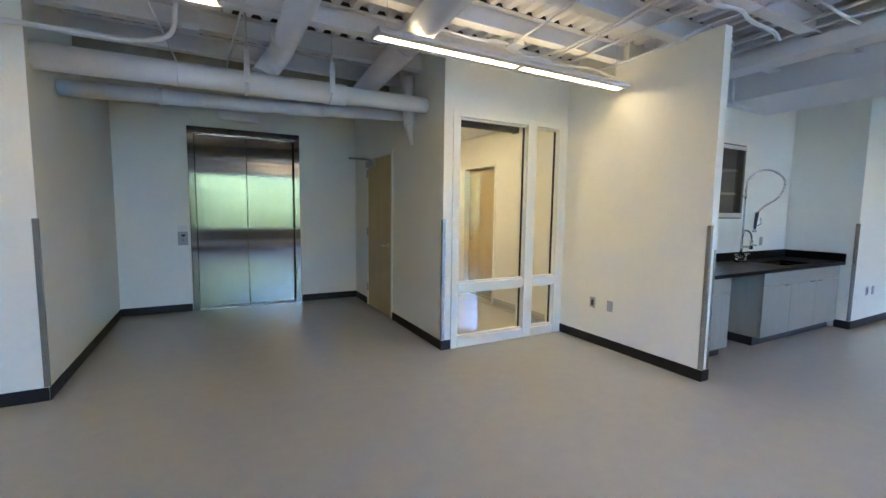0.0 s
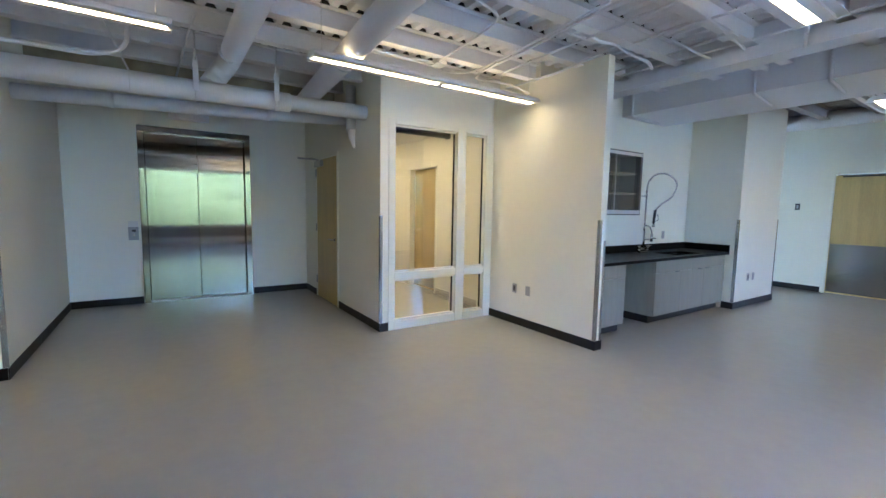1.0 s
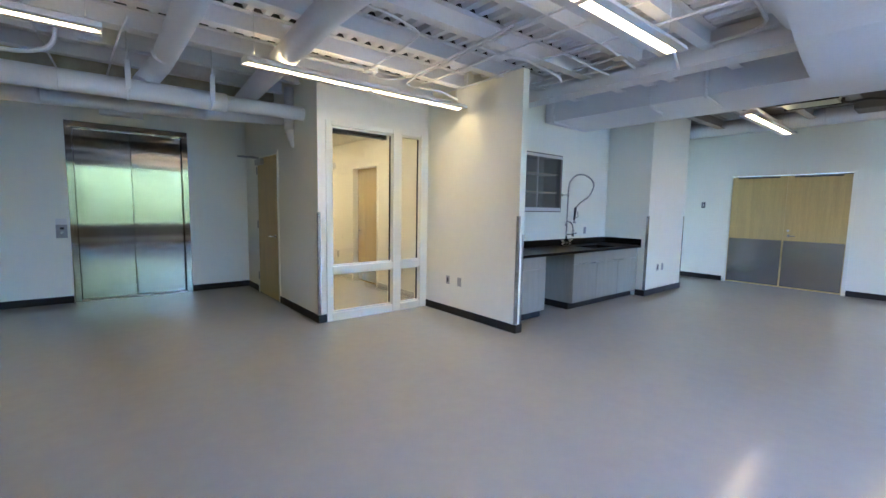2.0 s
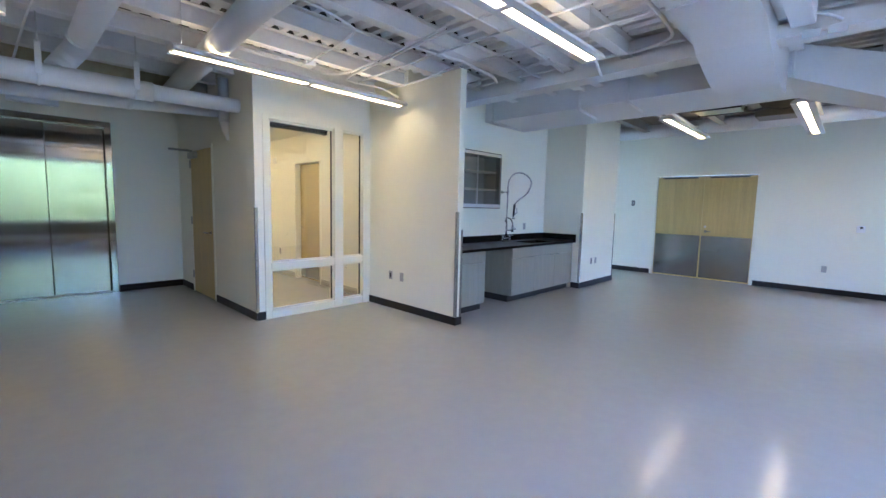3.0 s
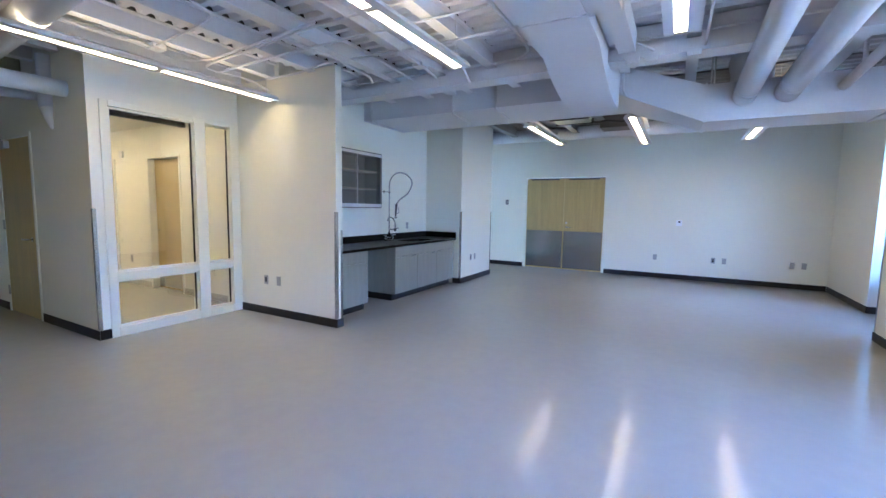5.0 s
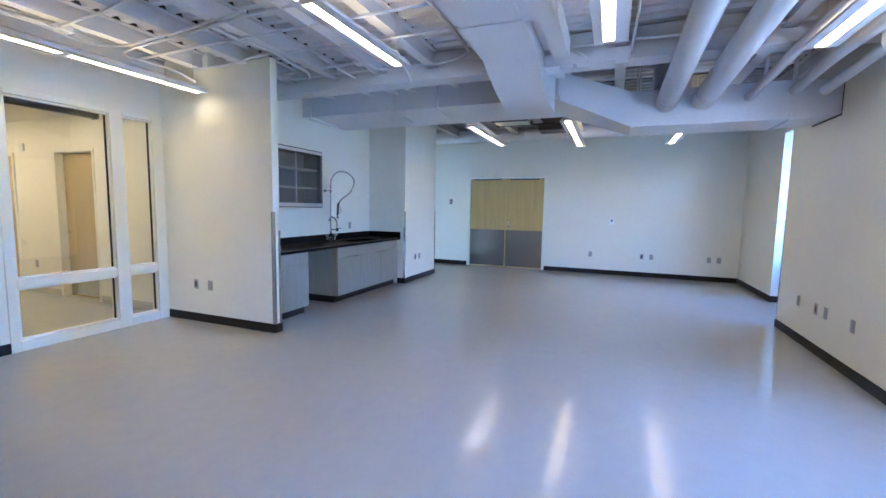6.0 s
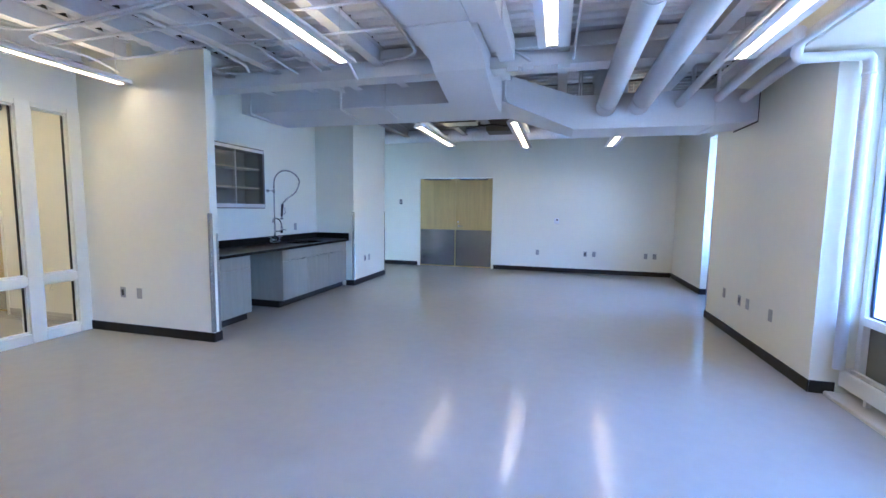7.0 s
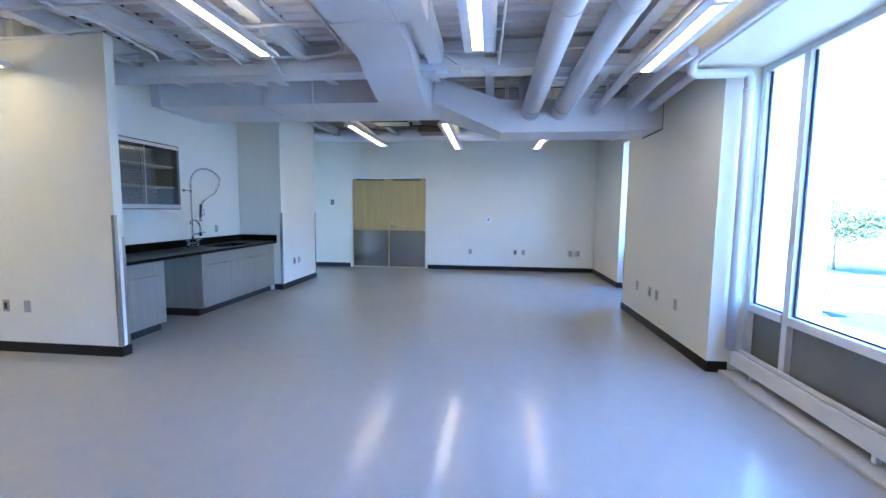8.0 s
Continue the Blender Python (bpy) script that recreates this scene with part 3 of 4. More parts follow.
def tap():
    t = thing("spray_tap", (6.76, -1.50, 0.866), "chrome spring-hose spray tap behind the sink", "tap")
    x, y, z = 6.76, -1.50, 0.866
    bm = box(x - 0.10, x + 0.10, y - 0.025, y + 0.025, z + 0.0005, z + 0.02, 0.008)
    for s in (-0.10, 0.10):
        tube([(x + s, y, z + 0.005), (x + s, y, z + 0.055)], 0.018, bm, 14)
    tube([(x - 0.10, y, z + 0.05), (x + 0.10, y, z + 0.05)], 0.014, bm, 12)
    part("base", bm, CHROME, t)
    for s in (-1, 1):
        bm = tube([(x + s * 0.10, y, z + 0.055), (x + s * 0.10, y - 0.01, z + 0.085)], 0.019)
        tube([(x + s * 0.05, y - 0.005, z + 0.088), (x + s * 0.16, y - 0.02, z + 0.094)], 0.011, bm)
        part("handle", bm, CHROME, t)
    bm = tube([(x, y, z + 0.04), (x, y, 1.76)], 0.011, sides=12)
    tube([(x, y, z + 0.05), (x, y, z + 0.30)], 0.015, bm, 12)
    part("riser", bm, CHROME, t)
    bm = tube([(x, y, 1.68), (x, ALC_Y - 0.002, 1.68)], 0.008)
    tube([(x, ALC_Y - 0.012, 1.68), (x, ALC_Y - 0.001, 1.68)], 0.026, bm, 16)
    tube([(x, y, 1.66), (x, y, 1.70)], 0.018, bm, 12)
    part("wall_bracket", bm, CHROME, t)
    bm = tube([(x, y, z + 0.19), (x + 0.06, y - 0.08, z + 0.19), (x + 0.06, y - 0.08, z + 0.31), (x - 0.02, y - 0.09, z + 0.385), (x - 0.13, y - 0.08, z + 0.40), (x - 0.15, y - 0.08, z + 0.33)], 0.011, fillet=0.05)
    tube([(x + 0.06, y - 0.08, z + 0.16), (x + 0.06, y - 0.08, z + 0.27)], 0.019, bm, 14)
    tube([(x + 0.06, y - 0.08, z + 0.21), (x + 0.13, y - 0.10, z + 0.21)], 0.009, bm)
    part("spout", bm, CHROME, t)
    # spring hose: a loop out over the sink
    path = [Vector(p) for p in ((x, y, 1.74), (x + 0.005, y - 0.02, 1.88), (x + 0.06, y - 0.10, 1.985), (x + 0.14, y - 0.22, 1.975), (x + 0.19, y - 0.32, 1.85), (x + 0.12, y - 0.30, 1.67), (x + 0.04, y - 0.20, 1.56), (x + 0.01, y - 0.14, 1.48))]
    pts = []
    for i in range(len(path) - 1):
        p0, p1, p2, p3 = path[max(i - 1, 0)], path[i], path[i + 1], path[min(i + 2, len(path) - 1)]
        for k in range(10):
            u = k / 10
            pts.append(0.5 * ((2 * p1) + (p2 - p0) * u + (2 * p0 - 5 * p1 + 4 * p2 - p3) * u * u + (3 * p1 - p0 - 3 * p2 + p3) * u ** 3))
    pts.append(path[-1])
    bm = tube(pts, 0.0105, sides=8)
    for a, b in zip(pts[::2], pts[1::2]):
        tube([a, a + (b - a).normalized() * 0.007], 0.0155, bm, 10)
    part("spring_hose", bm, CHROME, t)
    bm = tube([(x + 0.01, y - 0.14, 1.48), (x + 0.0, y - 0.13, 1.29)], 0.020, sides=12, r_end=0.015)
    part("grip", bm, DARK, t, "black rubber grip")
    bm = tube([(x + 0.0, y - 0.13, 1.29), (x - 0.005, y - 0.135, 1.24)], 0.012, r_end=0.026, sides=14)
    tube([(x + 0.0, y - 0.13, 1.31), (x + 0.01, y - 0.19, 1.34), (x + 0.01, y - 0.18, 1.42)], 0.006, bm)
    part("spray_head", bm, CHROME, t)


tap()


def wall_case():
    c = thing("glass_wall_cabinet", (5.6, ALC_Y, 1.41), "wall cabinet with sliding glass doors and empty shelves", "wall cabinet")
    x0, x1, y0, y1, z0, z1 = PART_E + 0.15, 6.275, -1.70, ALC_Y - 0.003, 1.425, 2.205
    bm = box(x0, x1, y1 - 0.012, y1, z0, z1)
    box(x0, x0 + 0.018, y0, y1 - 0.012, z0, z1, bm=bm)
    box(x1 - 0.018, x1, y0, y1 - 0.012, z0, z1, bm=bm)
    box(x0 + 0.018, x1 - 0.018, y0, y1 - 0.012, z1 - 0.018, z1, bm=bm)
    box(x0 + 0.018, x1 - 0.018, y0, y1 - 0.012, z0, z0 + 0.018, bm=bm)
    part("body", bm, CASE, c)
    for z in (1.68, 1.94):
        part("shelf", box(x0 + 0.02, x1 - 0.02, y0 + 0.05, y1 - 0.014, z, z + 0.02, 0.002), LAMIN, c)
    part("frame_rail", box(x0, x1, y0 - 0.012, y0 - 0.001, z1 - 0.035, z1 + 0.004, 0.002), ALU, c)
    part("frame_rail", box(x0, x1, y0 - 0.012, y0 - 0.001, z0 - 0.004, z0 + 0.045, 0.002), ALU, c)
    part("frame_stile", box(x1 - 0.034, x1 + 0.002, y0 - 0.012, y0 - 0.001, z0 + 0.047, z1 - 0.037, 0.002), BRONZE, c)
    part("edge_trim", box(x1 + 0.0005, x1 + 0.006, y0 - 0.012, y1 - 0.001, z0 - 0.004, z1 + 0.004, 0.001), BRONZE, c)
    part("edge_trim", box(x0, x1, y0 - 0.011, y0 + 0.02, z0 - 0.018, z0 - 0.005, 0.001), BRONZE, c)
    part("edge_trim", box(x0, x1, y0 - 0.011, y0 + 0.02, z1 + 0.005, z1 + 0.018, 0.001), BRONZE, c)
    part("frame_stile", box(x0 - 0.002, x0 + 0.03, y0 - 0.012, y0 - 0.001, z0 + 0.047, z1 - 0.037, 0.002), ALU, c)
    xm = 5.72
    for a, b, y in ((x0 + 0.03, xm + 0.03, y0 + 0.012), (xm - 0.02, x1 - 0.03, y0 + 0.026)):
        g = part("glass_door", box(a, b, y, y + 0.005, z0 + 0.046, z1 - 0.036), GLASS, c)
        g.visible_shadow = False
    part("meeting_strip", box(xm + 0.022, xm + 0.030, y0 + 0.006, y0 + 0.018, z0 + 0.046, z1 - 0.036, 0.001), ALU, c)


wall_case()


# ---- outlets and small wall fittings ----
def outlet(x, y, z, way, kind=0):
    """way: the axis and sense that the plate faces: -x, x, -y or y."""
    o = thing("wall_outlet", (x, y, z), "grey double outlet plate low on the wall", "outlet", "wall outlets")

    def slab(u0, u1, d0, d1, z0, z1, bv, bm=None):
        if way == "-x":
            return box(x - d1, x - d0, y + u0, y + u1, z0, z1, bv, bm=bm)
        if way == "y":
            return box(x + u0, x + u1, y + d0, y + d1, z0, z1, bv, bm=bm)
        return box(x + u0, x + u1, y - d1, y - d0, z0, z1, bv, bm=bm)

    part("plate", slab(-0.036, 0.036, 0.0005, 0.006, z - 0.058, z + 0.058, 0.002), PLATE, o)
    if kind == 0:
        for dz in (-0.02, 0.02):
            part("socket", slab(-0.016, 0.016, 0.006, 0.009, z + dz - 0.014, z + dz + 0.014, 0.003), PLATE, o)
    else:
        part("insert", slab(-0.017, 0.017, 0.006, 0.009, z - 0.033, z + 0.033, 0.002), DARK if kind == 2 else PLATE, o)
    return o


for y, k in ((-1.072, 2), (-1.307, 0)):
    outlet(PART_W, y, 0.46, "-x", k)
for x, k in ((8.585, 2), (8.77, 0)):
    outlet(x, COL_Y, 0.465, "-y", k)
outlet(7.47, ALC_Y, 1.10, "-y")
for y, k in ((-5.32, 0), (-6.39, 2), (-6.58, 0), (-7.665, 1), (-7.845, 0)):
    outlet(FAR_X, y, 0.445, "-x", k)
for x, k in ((6.92, 0), (6.47, 2), (6.26, 0), (5.75, 0)):
    outlet(x, PIER_Y, 0.46, "y", k)
s = thing("light_switch", (FAR_X, -1.893, 1.6), "dark switch plate on the far wall", "switch")
part("plate", box(FAR_X - 0.008, FAR_X - 0.0005, -1.93, -1.856, 1.54, 1.66, 0.002), DARK, s)
part("rocker", box(FAR_X - 0.012, FAR_X - 0.008, -1.91, -1.876, 1.565, 1.635, 0.002), PLATE, s)
s = thing("thermostat", (FAR_X, -5.736, 1.2), "white wall thermostat with a small dark display", "thermostat")
part("housing", box(FAR_X - 0.028, FAR_X - 0.0005, -5.79, -5.68, 1.13, 1.25, 0.006), BRIGHT, s)
part("display", box(FAR_X - 0.031, FAR_X - 0.028, -5.76, -5.72, 1.20, 1.235, 0.001), DARK, s)


# ---- ceiling lamps ----
def lamp(x0, x1, y, name="linear_pendant_lamp"):
    l = thing(name, ((x0 + x1) / 2, y, 2.66), "long white pendant lamp with two lit strips hung on thin cables", "pendant lamp", "linear pendant lamps")
    prof = [(-0.105, 2.664), (-0.105, 2.672), (-0.09, 2.70), (-0.05, 2.722), (0.05, 2.722), (0.09, 2.70), (0.105, 2.672), (0.105, 2.664), (0.040, 2.662), (0.040, 2.672), (-0.040, 2.672), (-0.040, 2.662)]
    part("housing", extrude([(y + p[0], p[1]) for p in prof], "x", x0 - 0.03, x1 + 0.03), DUCT, l)
    xm = (x0 + x1) / 2
    for a, b in ((x0, xm - 0.03), (xm + 0.03, x1)):
        part("lens", box(a, b, y - 0.037, y + 0.037, 2.664, 2.671, 0.002), LENS, l, "glowing white diffuser strip")
        part("uplight", box(a, b, y - 0.03, y + 0.03, 2.7225, 2.726), UP, l, "glowing upward strip")
    part("lens_divider", box(xm - 0.029, xm + 0.029, y - 0.039, y + 0.039, 2.662, 2.6715, 0.001), DUCT, l)
    for x in (x0 + 0.06, x1 - 0.06):
        bm = tube([(x, y, 2.72), (x, y, DECK + 0.003)], 0.003, sides=6)
        tube([(x, y, 2.722), (x, y, 2.75)], 0.008, bm, 8)
        part("cable", bm, ALU, l)
    return l


lamp(2.05, 4.53, -1.40)
lamp(-1.42, 1.035, -1.39)
lamp(2.0, 4.45, -3.94)
lamp(2.0, 4.465, -5.656)
lamp(2.62, 5.08, -7.10)
lamp(7.36, 9.27, -3.68)
lamp(7.28, 9.74, -5.10)
lamp(7.30, 9.79, -6.66)


# ---- ducts ----
def rect_duct(name, sections, label, seams=()):
    """sections: (y, x0, x1, z0, z1) along y."""
    d = thing(name, (sections[0][1], sections[0][0], sections[0][3]), label, "air duct")
    for a, b in zip(sections, sections[1:]):
        bm = bmesh.new()
        r = [[bm.verts.new((x, s[0], z)) for x, z in ((s[1], s[3]), (s[2], s[3]), (s[2], s[4]), (s[1], s[4]))] for s in (a, b)]
        for k in range(4):
            bm.faces.new((r[0][k], r[0][(k + 1) % 4], r[1][(k + 1) % 4], r[1][k]))
        bm.faces.new(r[0])
        bm.faces.new(r[1][::-1])
        part("section", bm, DUCT, d)
    for y, x0, x1, z0, z1 in seams:
        g = 0.012
        bm = box(x0 - g, x1 + g, y - 0.012, y + 0.012, z0 - g, z0 + 0.001)
        box(x0 - g, x0 + 0.001, y - 0.012, y + 0.012, z0 + 0.002, z1 + g, bm=bm)
        part("flange", bm, DUCT, d)
    return d


DX0, DX1 = 6.26, 7.32
rect_duct("cross_duct", [(ALC_Y - 0.003, DX0, DX1, 2.735, 3.05), (-5.04, DX0, DX1, 2.735, 3.05), (-5.89, DX0, 6.86, 2.365, 2.74), (-7.30, DX0, 6.86, 2.365, 2.74), (-7.768, DX0 + 0.12, 7.0, 2.42, 2.74)],
          "large white-painted rectangular air duct across the ceiling", [(-5.07, DX0, DX1, 2.735, 3.03), (-5.89, DX0, 6.86, 2.365, 2.74), (-7.32, DX0, 6.86, 2.365, 2.74)])


bm = box(DX0 + 0.10, DX0 + 0.118, -7.768, -7.752, 2.40, 2.75)
box(DX0 + 0.10, 7.02, -7.768, -7.752, 2.396, 2.414, bm=bm)
tagged(part("duct_gasket", bm, DARK), "dark foam gasket where the duct meets the pier", "gasket")


def main_duct():
    """Duct along x that bends down into the cross duct."""
    d = thing("supply_duct", (4.0, -4.75, 2.84), "white-painted rectangular duct bending down into another duct", "air duct")
    y0, y1 = -5.05, -4.55
    line = [(-1.0, 2.84), (4.75, 2.84)]
    for i in range(9):
        t = i / 8
        line.append((4.75 + 0.35 * t, 2.84 - 0.10 * t * t))
    for i in range(1, 9):
        t = i / 8
        line.append((5.10 + 0.9 * t, 2.74 - 0.17 * math.sin(t * math.pi / 2)))
    line += [(6.258, 2.57)]
    top = [(6.258, 3.04), (5.7, 3.04), (5.4, 3.10), (-1.0, 3.10)]
    part("body", extrude(line + top, "y", y0, y1), DUCT, d)
    part("branch", box(1.5, 4.38, -5.28, y0 - 0.002, 2.845, 3.10, 0.004), DUCT, d)
    part("seam", box(4.30, 4.325, y0 - 0.0015, y1 + 0.008, 2.828, 2.839), DUCT, d)
    s = thing("duct_stub", (4.9, -5.2, 2.87), "white-painted flat duct stub beside the supply duct", "air duct")
    part("body", box(4.42, 5.35, -5.29, -5.14, 2.87, 3.05, 0.004), DUCT, s)


main_duct()


def round_duct(name, pts, r, label, fillet=0.0, bands=(), sides=28, material=None):
    d = thing(name, pts[0], label, "round duct" if r > 0.06 else "pipe")
    part("tube", tube(pts, r, sides=sides, fillet=fillet), material or DUCT, d)
    for a, b in bands:
        part("band", tube([a, b], r + 0.006, sides=sides), material or DUCT, d)
    return d


for y, bend in ((-6.22, 0.06), (-6.56, 0.12)):
    round_duct("round_duct", [(-2.5, y - bend, 2.85), (4.5, y - bend, 2.84), (6.275, y, 2.60)], 0.105, "white-painted round branch duct running into the cross duct", 0.4,
               [((4.1, y - bend, 2.84), (4.125, y - bend, 2.84)), ((6.05, y - 0.012, 2.63), (6.07, y - 0.011, 2.628))])
round_duct("insulated_pipe", [(LEFT_X + 0.002, -0.15, 2.535), (2.15, -0.15, 2.56)], 0.098, "thick white insulated pipe below the ceiling", 0, [((0.75, -0.15, 2.542), (0.76, -0.15, 2.542))], material=WRAP)
round_duct("insulated_pipe", [(2.15, -0.15, 2.562), (CLOSET_X - 0.002, -0.15, 2.572)], 0.082, "white insulated pipe end running into the wall", 0, material=WRAP)
round_duct("insulated_pipe", [(LEFT_X + 0.002, 0.42, 2.445), (1.9, 0.42, 2.512), (CLOSET_X - 0.002, 0.42, 2.58)], 0.070, "slimmer white insulated pipe behind the thick one", 0, [((0.55, 0.42, 2.468), (0.60, 0.42, 2.470)), ((2.02, 0.42, 2.519), (2.06, 0.42, 2.521))], material=WRAP)
round_duct("round_duct", [(1.55, -7.4, 2.84), (1.55, -0.16, 2.84), (1.47, -0.06, 2.74), (1.40, -0.10, 2.63)], 0.10, "white round duct with an elbow onto the thick pipe", 0.22, [((1.53, -0.62, 2.84), (1.53, -0.60, 2.84))])
round_duct("round_duct", [(2.31, -7.4, 2.845), (2.34, -2.4, 2.845), (2.56, 0.4, 2.845), (2.60, 0.91, 2.845)], 0.112, "white round duct crossing above the pendant lamp", 0, [((2.449, -1.0, 2.845), (2.451, -0.98, 2.845))])
bm = tube([(2.98, 0.20, 2.95), (2.98, 0.20, 2.42)], 0.062, sides=18)
v = thing("drain_pipe", (2.98, 0.2, 2.2), "white wrapped drain pipe tapering down beside the wall", "pipe")
part("tube", bm, WRAP, v)
part("tapered_end", tube([(2.98, 0.20, 2.42), (2.99, 0.20, 2.33), (3.03, 0.20, 2.20)], 0.062, sides=18, r_end=0.022), WRAP, v)
for x, z in ((1.27, 2.545), (2.0, 2.556)):
    h = thing("pipe_hanger", (x, -0.15, z), "white strap hanger holding the insulated pipe", "pipe hanger", "pipe hangers")
    bm = tube([(x - 0.012, -0.15, z), (x + 0.012, -0.15, z)], 0.103, sides=28)
    part("clamp", bm, WRAP, h)
    part("strap", box(x - 0.024, x + 0.024, -0.262, -0.248, z - 0.02, z + 0.26, 0.004), DUCT, h)
    part("rod", tube([(x, -0.24, z + 0.20), (x, -0.24, DECK)], 0.007, sides=8), ALU, h)

# large far tube and far bay services
round_duct("round_duct", [(9.95, -8.19, 2.98), (9.95, -1.02, 2.98)], 0.125, "white round duct along the top of the far wall", 0, [((9.95, -4.0, 2.98), (9.95, -3.98, 2.98))])

# window-side pipes
round_duct("heating_pipe", [(-2.0, -7.40, 2.69), (4.86, -7.40, 2.69), (4.97, -7.43, 2.60), (4.97, -7.90, 2.60), (4.97, -7.90, 0.24)], 0.038, "white painted heating pipe dropping beside the window", 0.065, [((4.97, -7.90, 2.45), (4.97, -7.90, 2.47))])
for y, z, r, x in ((-7.33, 2.70, 0.045, 4.70), (-7.57, 2.68, 0.045, 5.045)):
    round_duct("ceiling_pipe", [(x, y, z), (5.4, y, z), (6.255, y, z - 0.06)], r, "slim white ceiling pipe running into the duct", 0.2)


round_duct("ceiling_pipe", [(-2.0, -7.08, 2.80), (5.2, -7.08, 2.79), (6.255, -6.96, 2.60)], 0.042, "slim white ceiling pipe running into the duct", 0.2)
round_duct("round_duct", [(6.58, -6.30, 2.742), (6.58, -6.30, 3.0), (6.9, -6.30, 3.08)], 0.19, "short white round duct rising from the cross duct", 0.1)
for x, y in ((6.30, -5.93), (6.36, -5.96), (6.30, -7.10), (6.30, -7.34)):
    h = thing("duct_hanger", (x, y, 2.75), "thin painted rod holding up the duct", "duct hanger", "duct hangers")
    part("rod", tube([(x, y, 2.741), (x, y, DECK + 0.003)], 0.008 if y > -7 else 0.02, sides=8), ALU if y > -7 else DUCT, h)
    part("nut", tube([(x, y, 2.742), (x, y, 2.756)], 0.016 if y > -7 else 0.03, sides=6), ALU, h)
setting("fireproofed_beam", box(LEFT_X + 0.002, CLOSET_X - 0.002, 0.92, 1.12, 2.80, DECK - 0.002, 0.02), INSUL, "tan fireproofed beam above the pipes", "beam")

# ---- conduits ----
def conduit(pts, r=0.012, fillet=0.12, label="thin white electrical conduit under the deck"):
    c = part("conduit", tube(pts, r, sides=8, fillet=fillet), DUCT)
    return tagged(c, label, "conduit", "ceiling conduits")


def junction_box(x, y, z, sx=0.06, sy=0.06, sz=0.045):
    j = thing("junction_box", (x, y, z), "small white ceiling junction box", "junction box", "junction boxes")
    part("box", box(x - sx, x + sx, y - sy, y + sy, z, z + sz, 0.004), DUCT, j)
    part("cover", box(x - sx - 0.003, x + sx + 0.003, y - sy - 0.003, y + sy + 0.003, z - 0.003, z - 0.0005), DUCT, j)


Z = 2.94
conduit([(4.58, -1.30, 2.80), (4.40, -1.18, 2.90), (3.98, -0.98, Z), (3.92, -1.25, Z), (3.86, -1.95, Z), (3.74, -3.0, Z), (3.72, -4.6, Z)], fillet=0.16)
conduit([(2.75, -1.15, 2.93), (3.2, -1.18, 2.92), (3.70, -0.98, Z), (3.86, -1.25, Z), (3.80, -2.0, Z), (3.68, -3.0, Z)], fillet=0.2)
conduit([(4.15, -0.96, Z), (4.09, -2.3, Z), (4.06, -4.4, Z)])
conduit([(4.56, -0.93, Z), (4.60, -1.75, Z), (4.56, -2.2, 2.975), (4.54, -3.4, Z), (4.52, -4.8, Z)])
conduit([(3.33, -1.30, 2.92), (3.30, -1.95, Z), (3.22, -2.37, Z), (2.80, -2.50, Z), (2.2, -2.50, Z)], 0.010, 0.12)
conduit([(2.62, -1.06, 2.95), (2.95, -1.10, 2.93), (3.18, -1.24, 2.92), (3.30, -1.22, 2.92)], 0.009)
conduit([(2.62, -1.18, 2.93), (3.0, -1.16, 2.91), (3.2, -1.22, 2.91), (3.32, -1.24, 2.91)], 0.009)
conduit([(3.80, -2.46, Z), (4.15, -2.47, Z), (4.42, -2.54, 2.95), (4.75, -2.42, 2.98), (5.03, -2.48, 2.93), (5.06, -2.50, 2.86)], 0.016, 0.15)
conduit([(3.2, -3.30, Z), (3.83, -3.30, Z), (4.45, -3.28, Z), (5.12, -3.20, Z), (5.55, -3.17, 2.90), (5.80, -3.15, 2.84), (5.95, -3.15, 2.86)], 0.013, 0.1)
conduit([(5.32, -1.40, 2.965), (5.30, -2.8, 2.965), (5.33, -4.4, 2.965)], 0.015)
conduit([(5.24, -1.40, 2.99), (5.10, -2.7, 2.97), (5.0, -3.2, 2.95)], 0.012)
conduit([(5.33, -5.1, 2.965), (5.33, -7.3, 2.965)], 0.015)
conduit([(4.75, -2.85, 2.97), (5.25, -2.87, 2.93), (5.55, -2.93, 2.90), (5.72, -3.0, 2.88)], 0.011)
conduit([(4.50, -3.90, 2.80), (5.36, -3.62, 2.80), (5.40, -3.61, 2.86)], 0.014, 0.03)
conduit([(6.240, -3.56, 3.05), (6.240, -3.56, 2.716), (6.9, -3.50, 2.716)], 0.018, 0.03)
conduit([(6.240, -2.94, 3.05), (6.240, -2.94, 2.716), (6.95, -2.85, 2.716)], 0.018, 0.03)
conduit([(6.235, -1.54, 3.05), (6.235, -1.54, 2.72), (6.95, -1.50, 2.715)], 0.018, 0.04)
conduit([(2.5, -4.42, 2.93), (4.6, -4.42, 2.93), (5.2, -4.36, 2.95), (5.34, -3.9, 2.96)], 0.016, 0.2)
conduit([(2.0, -5.90, 2.93), (5.2, -5.84, 2.93), (5.33, -5.83, 2.84)], 0.011)
conduit([(5.34, -5.06, 2.96), (5.33, -5.30, 2.95), (5.33, -5.44, 2.85)], 0.012)
conduit([(6.235, -5.09, 3.04), (6.235, -5.09, 2.72), (6.5, -5.35, 2.66), (7.2, -5.2, 2.75)], 0.012, 0.08)
conduit([(WEST_X, -0.50, 2.64), (0.56, -0.50, 2.64), (0.76, -0.50, 2.72), (0.80, -0.50, DECK + 0.01)], 0.018, 0.14)
conduit([(0.6, -1.0, 2.95), (0.62, -0.4, 2.93), (0.75, 0.2, 2.70)], 0.009)
conduit([(1.24, -1.02, 2.955), (1.20, -0.5, 2.93), (1.12, 0.1, 2.70)], 0.010)
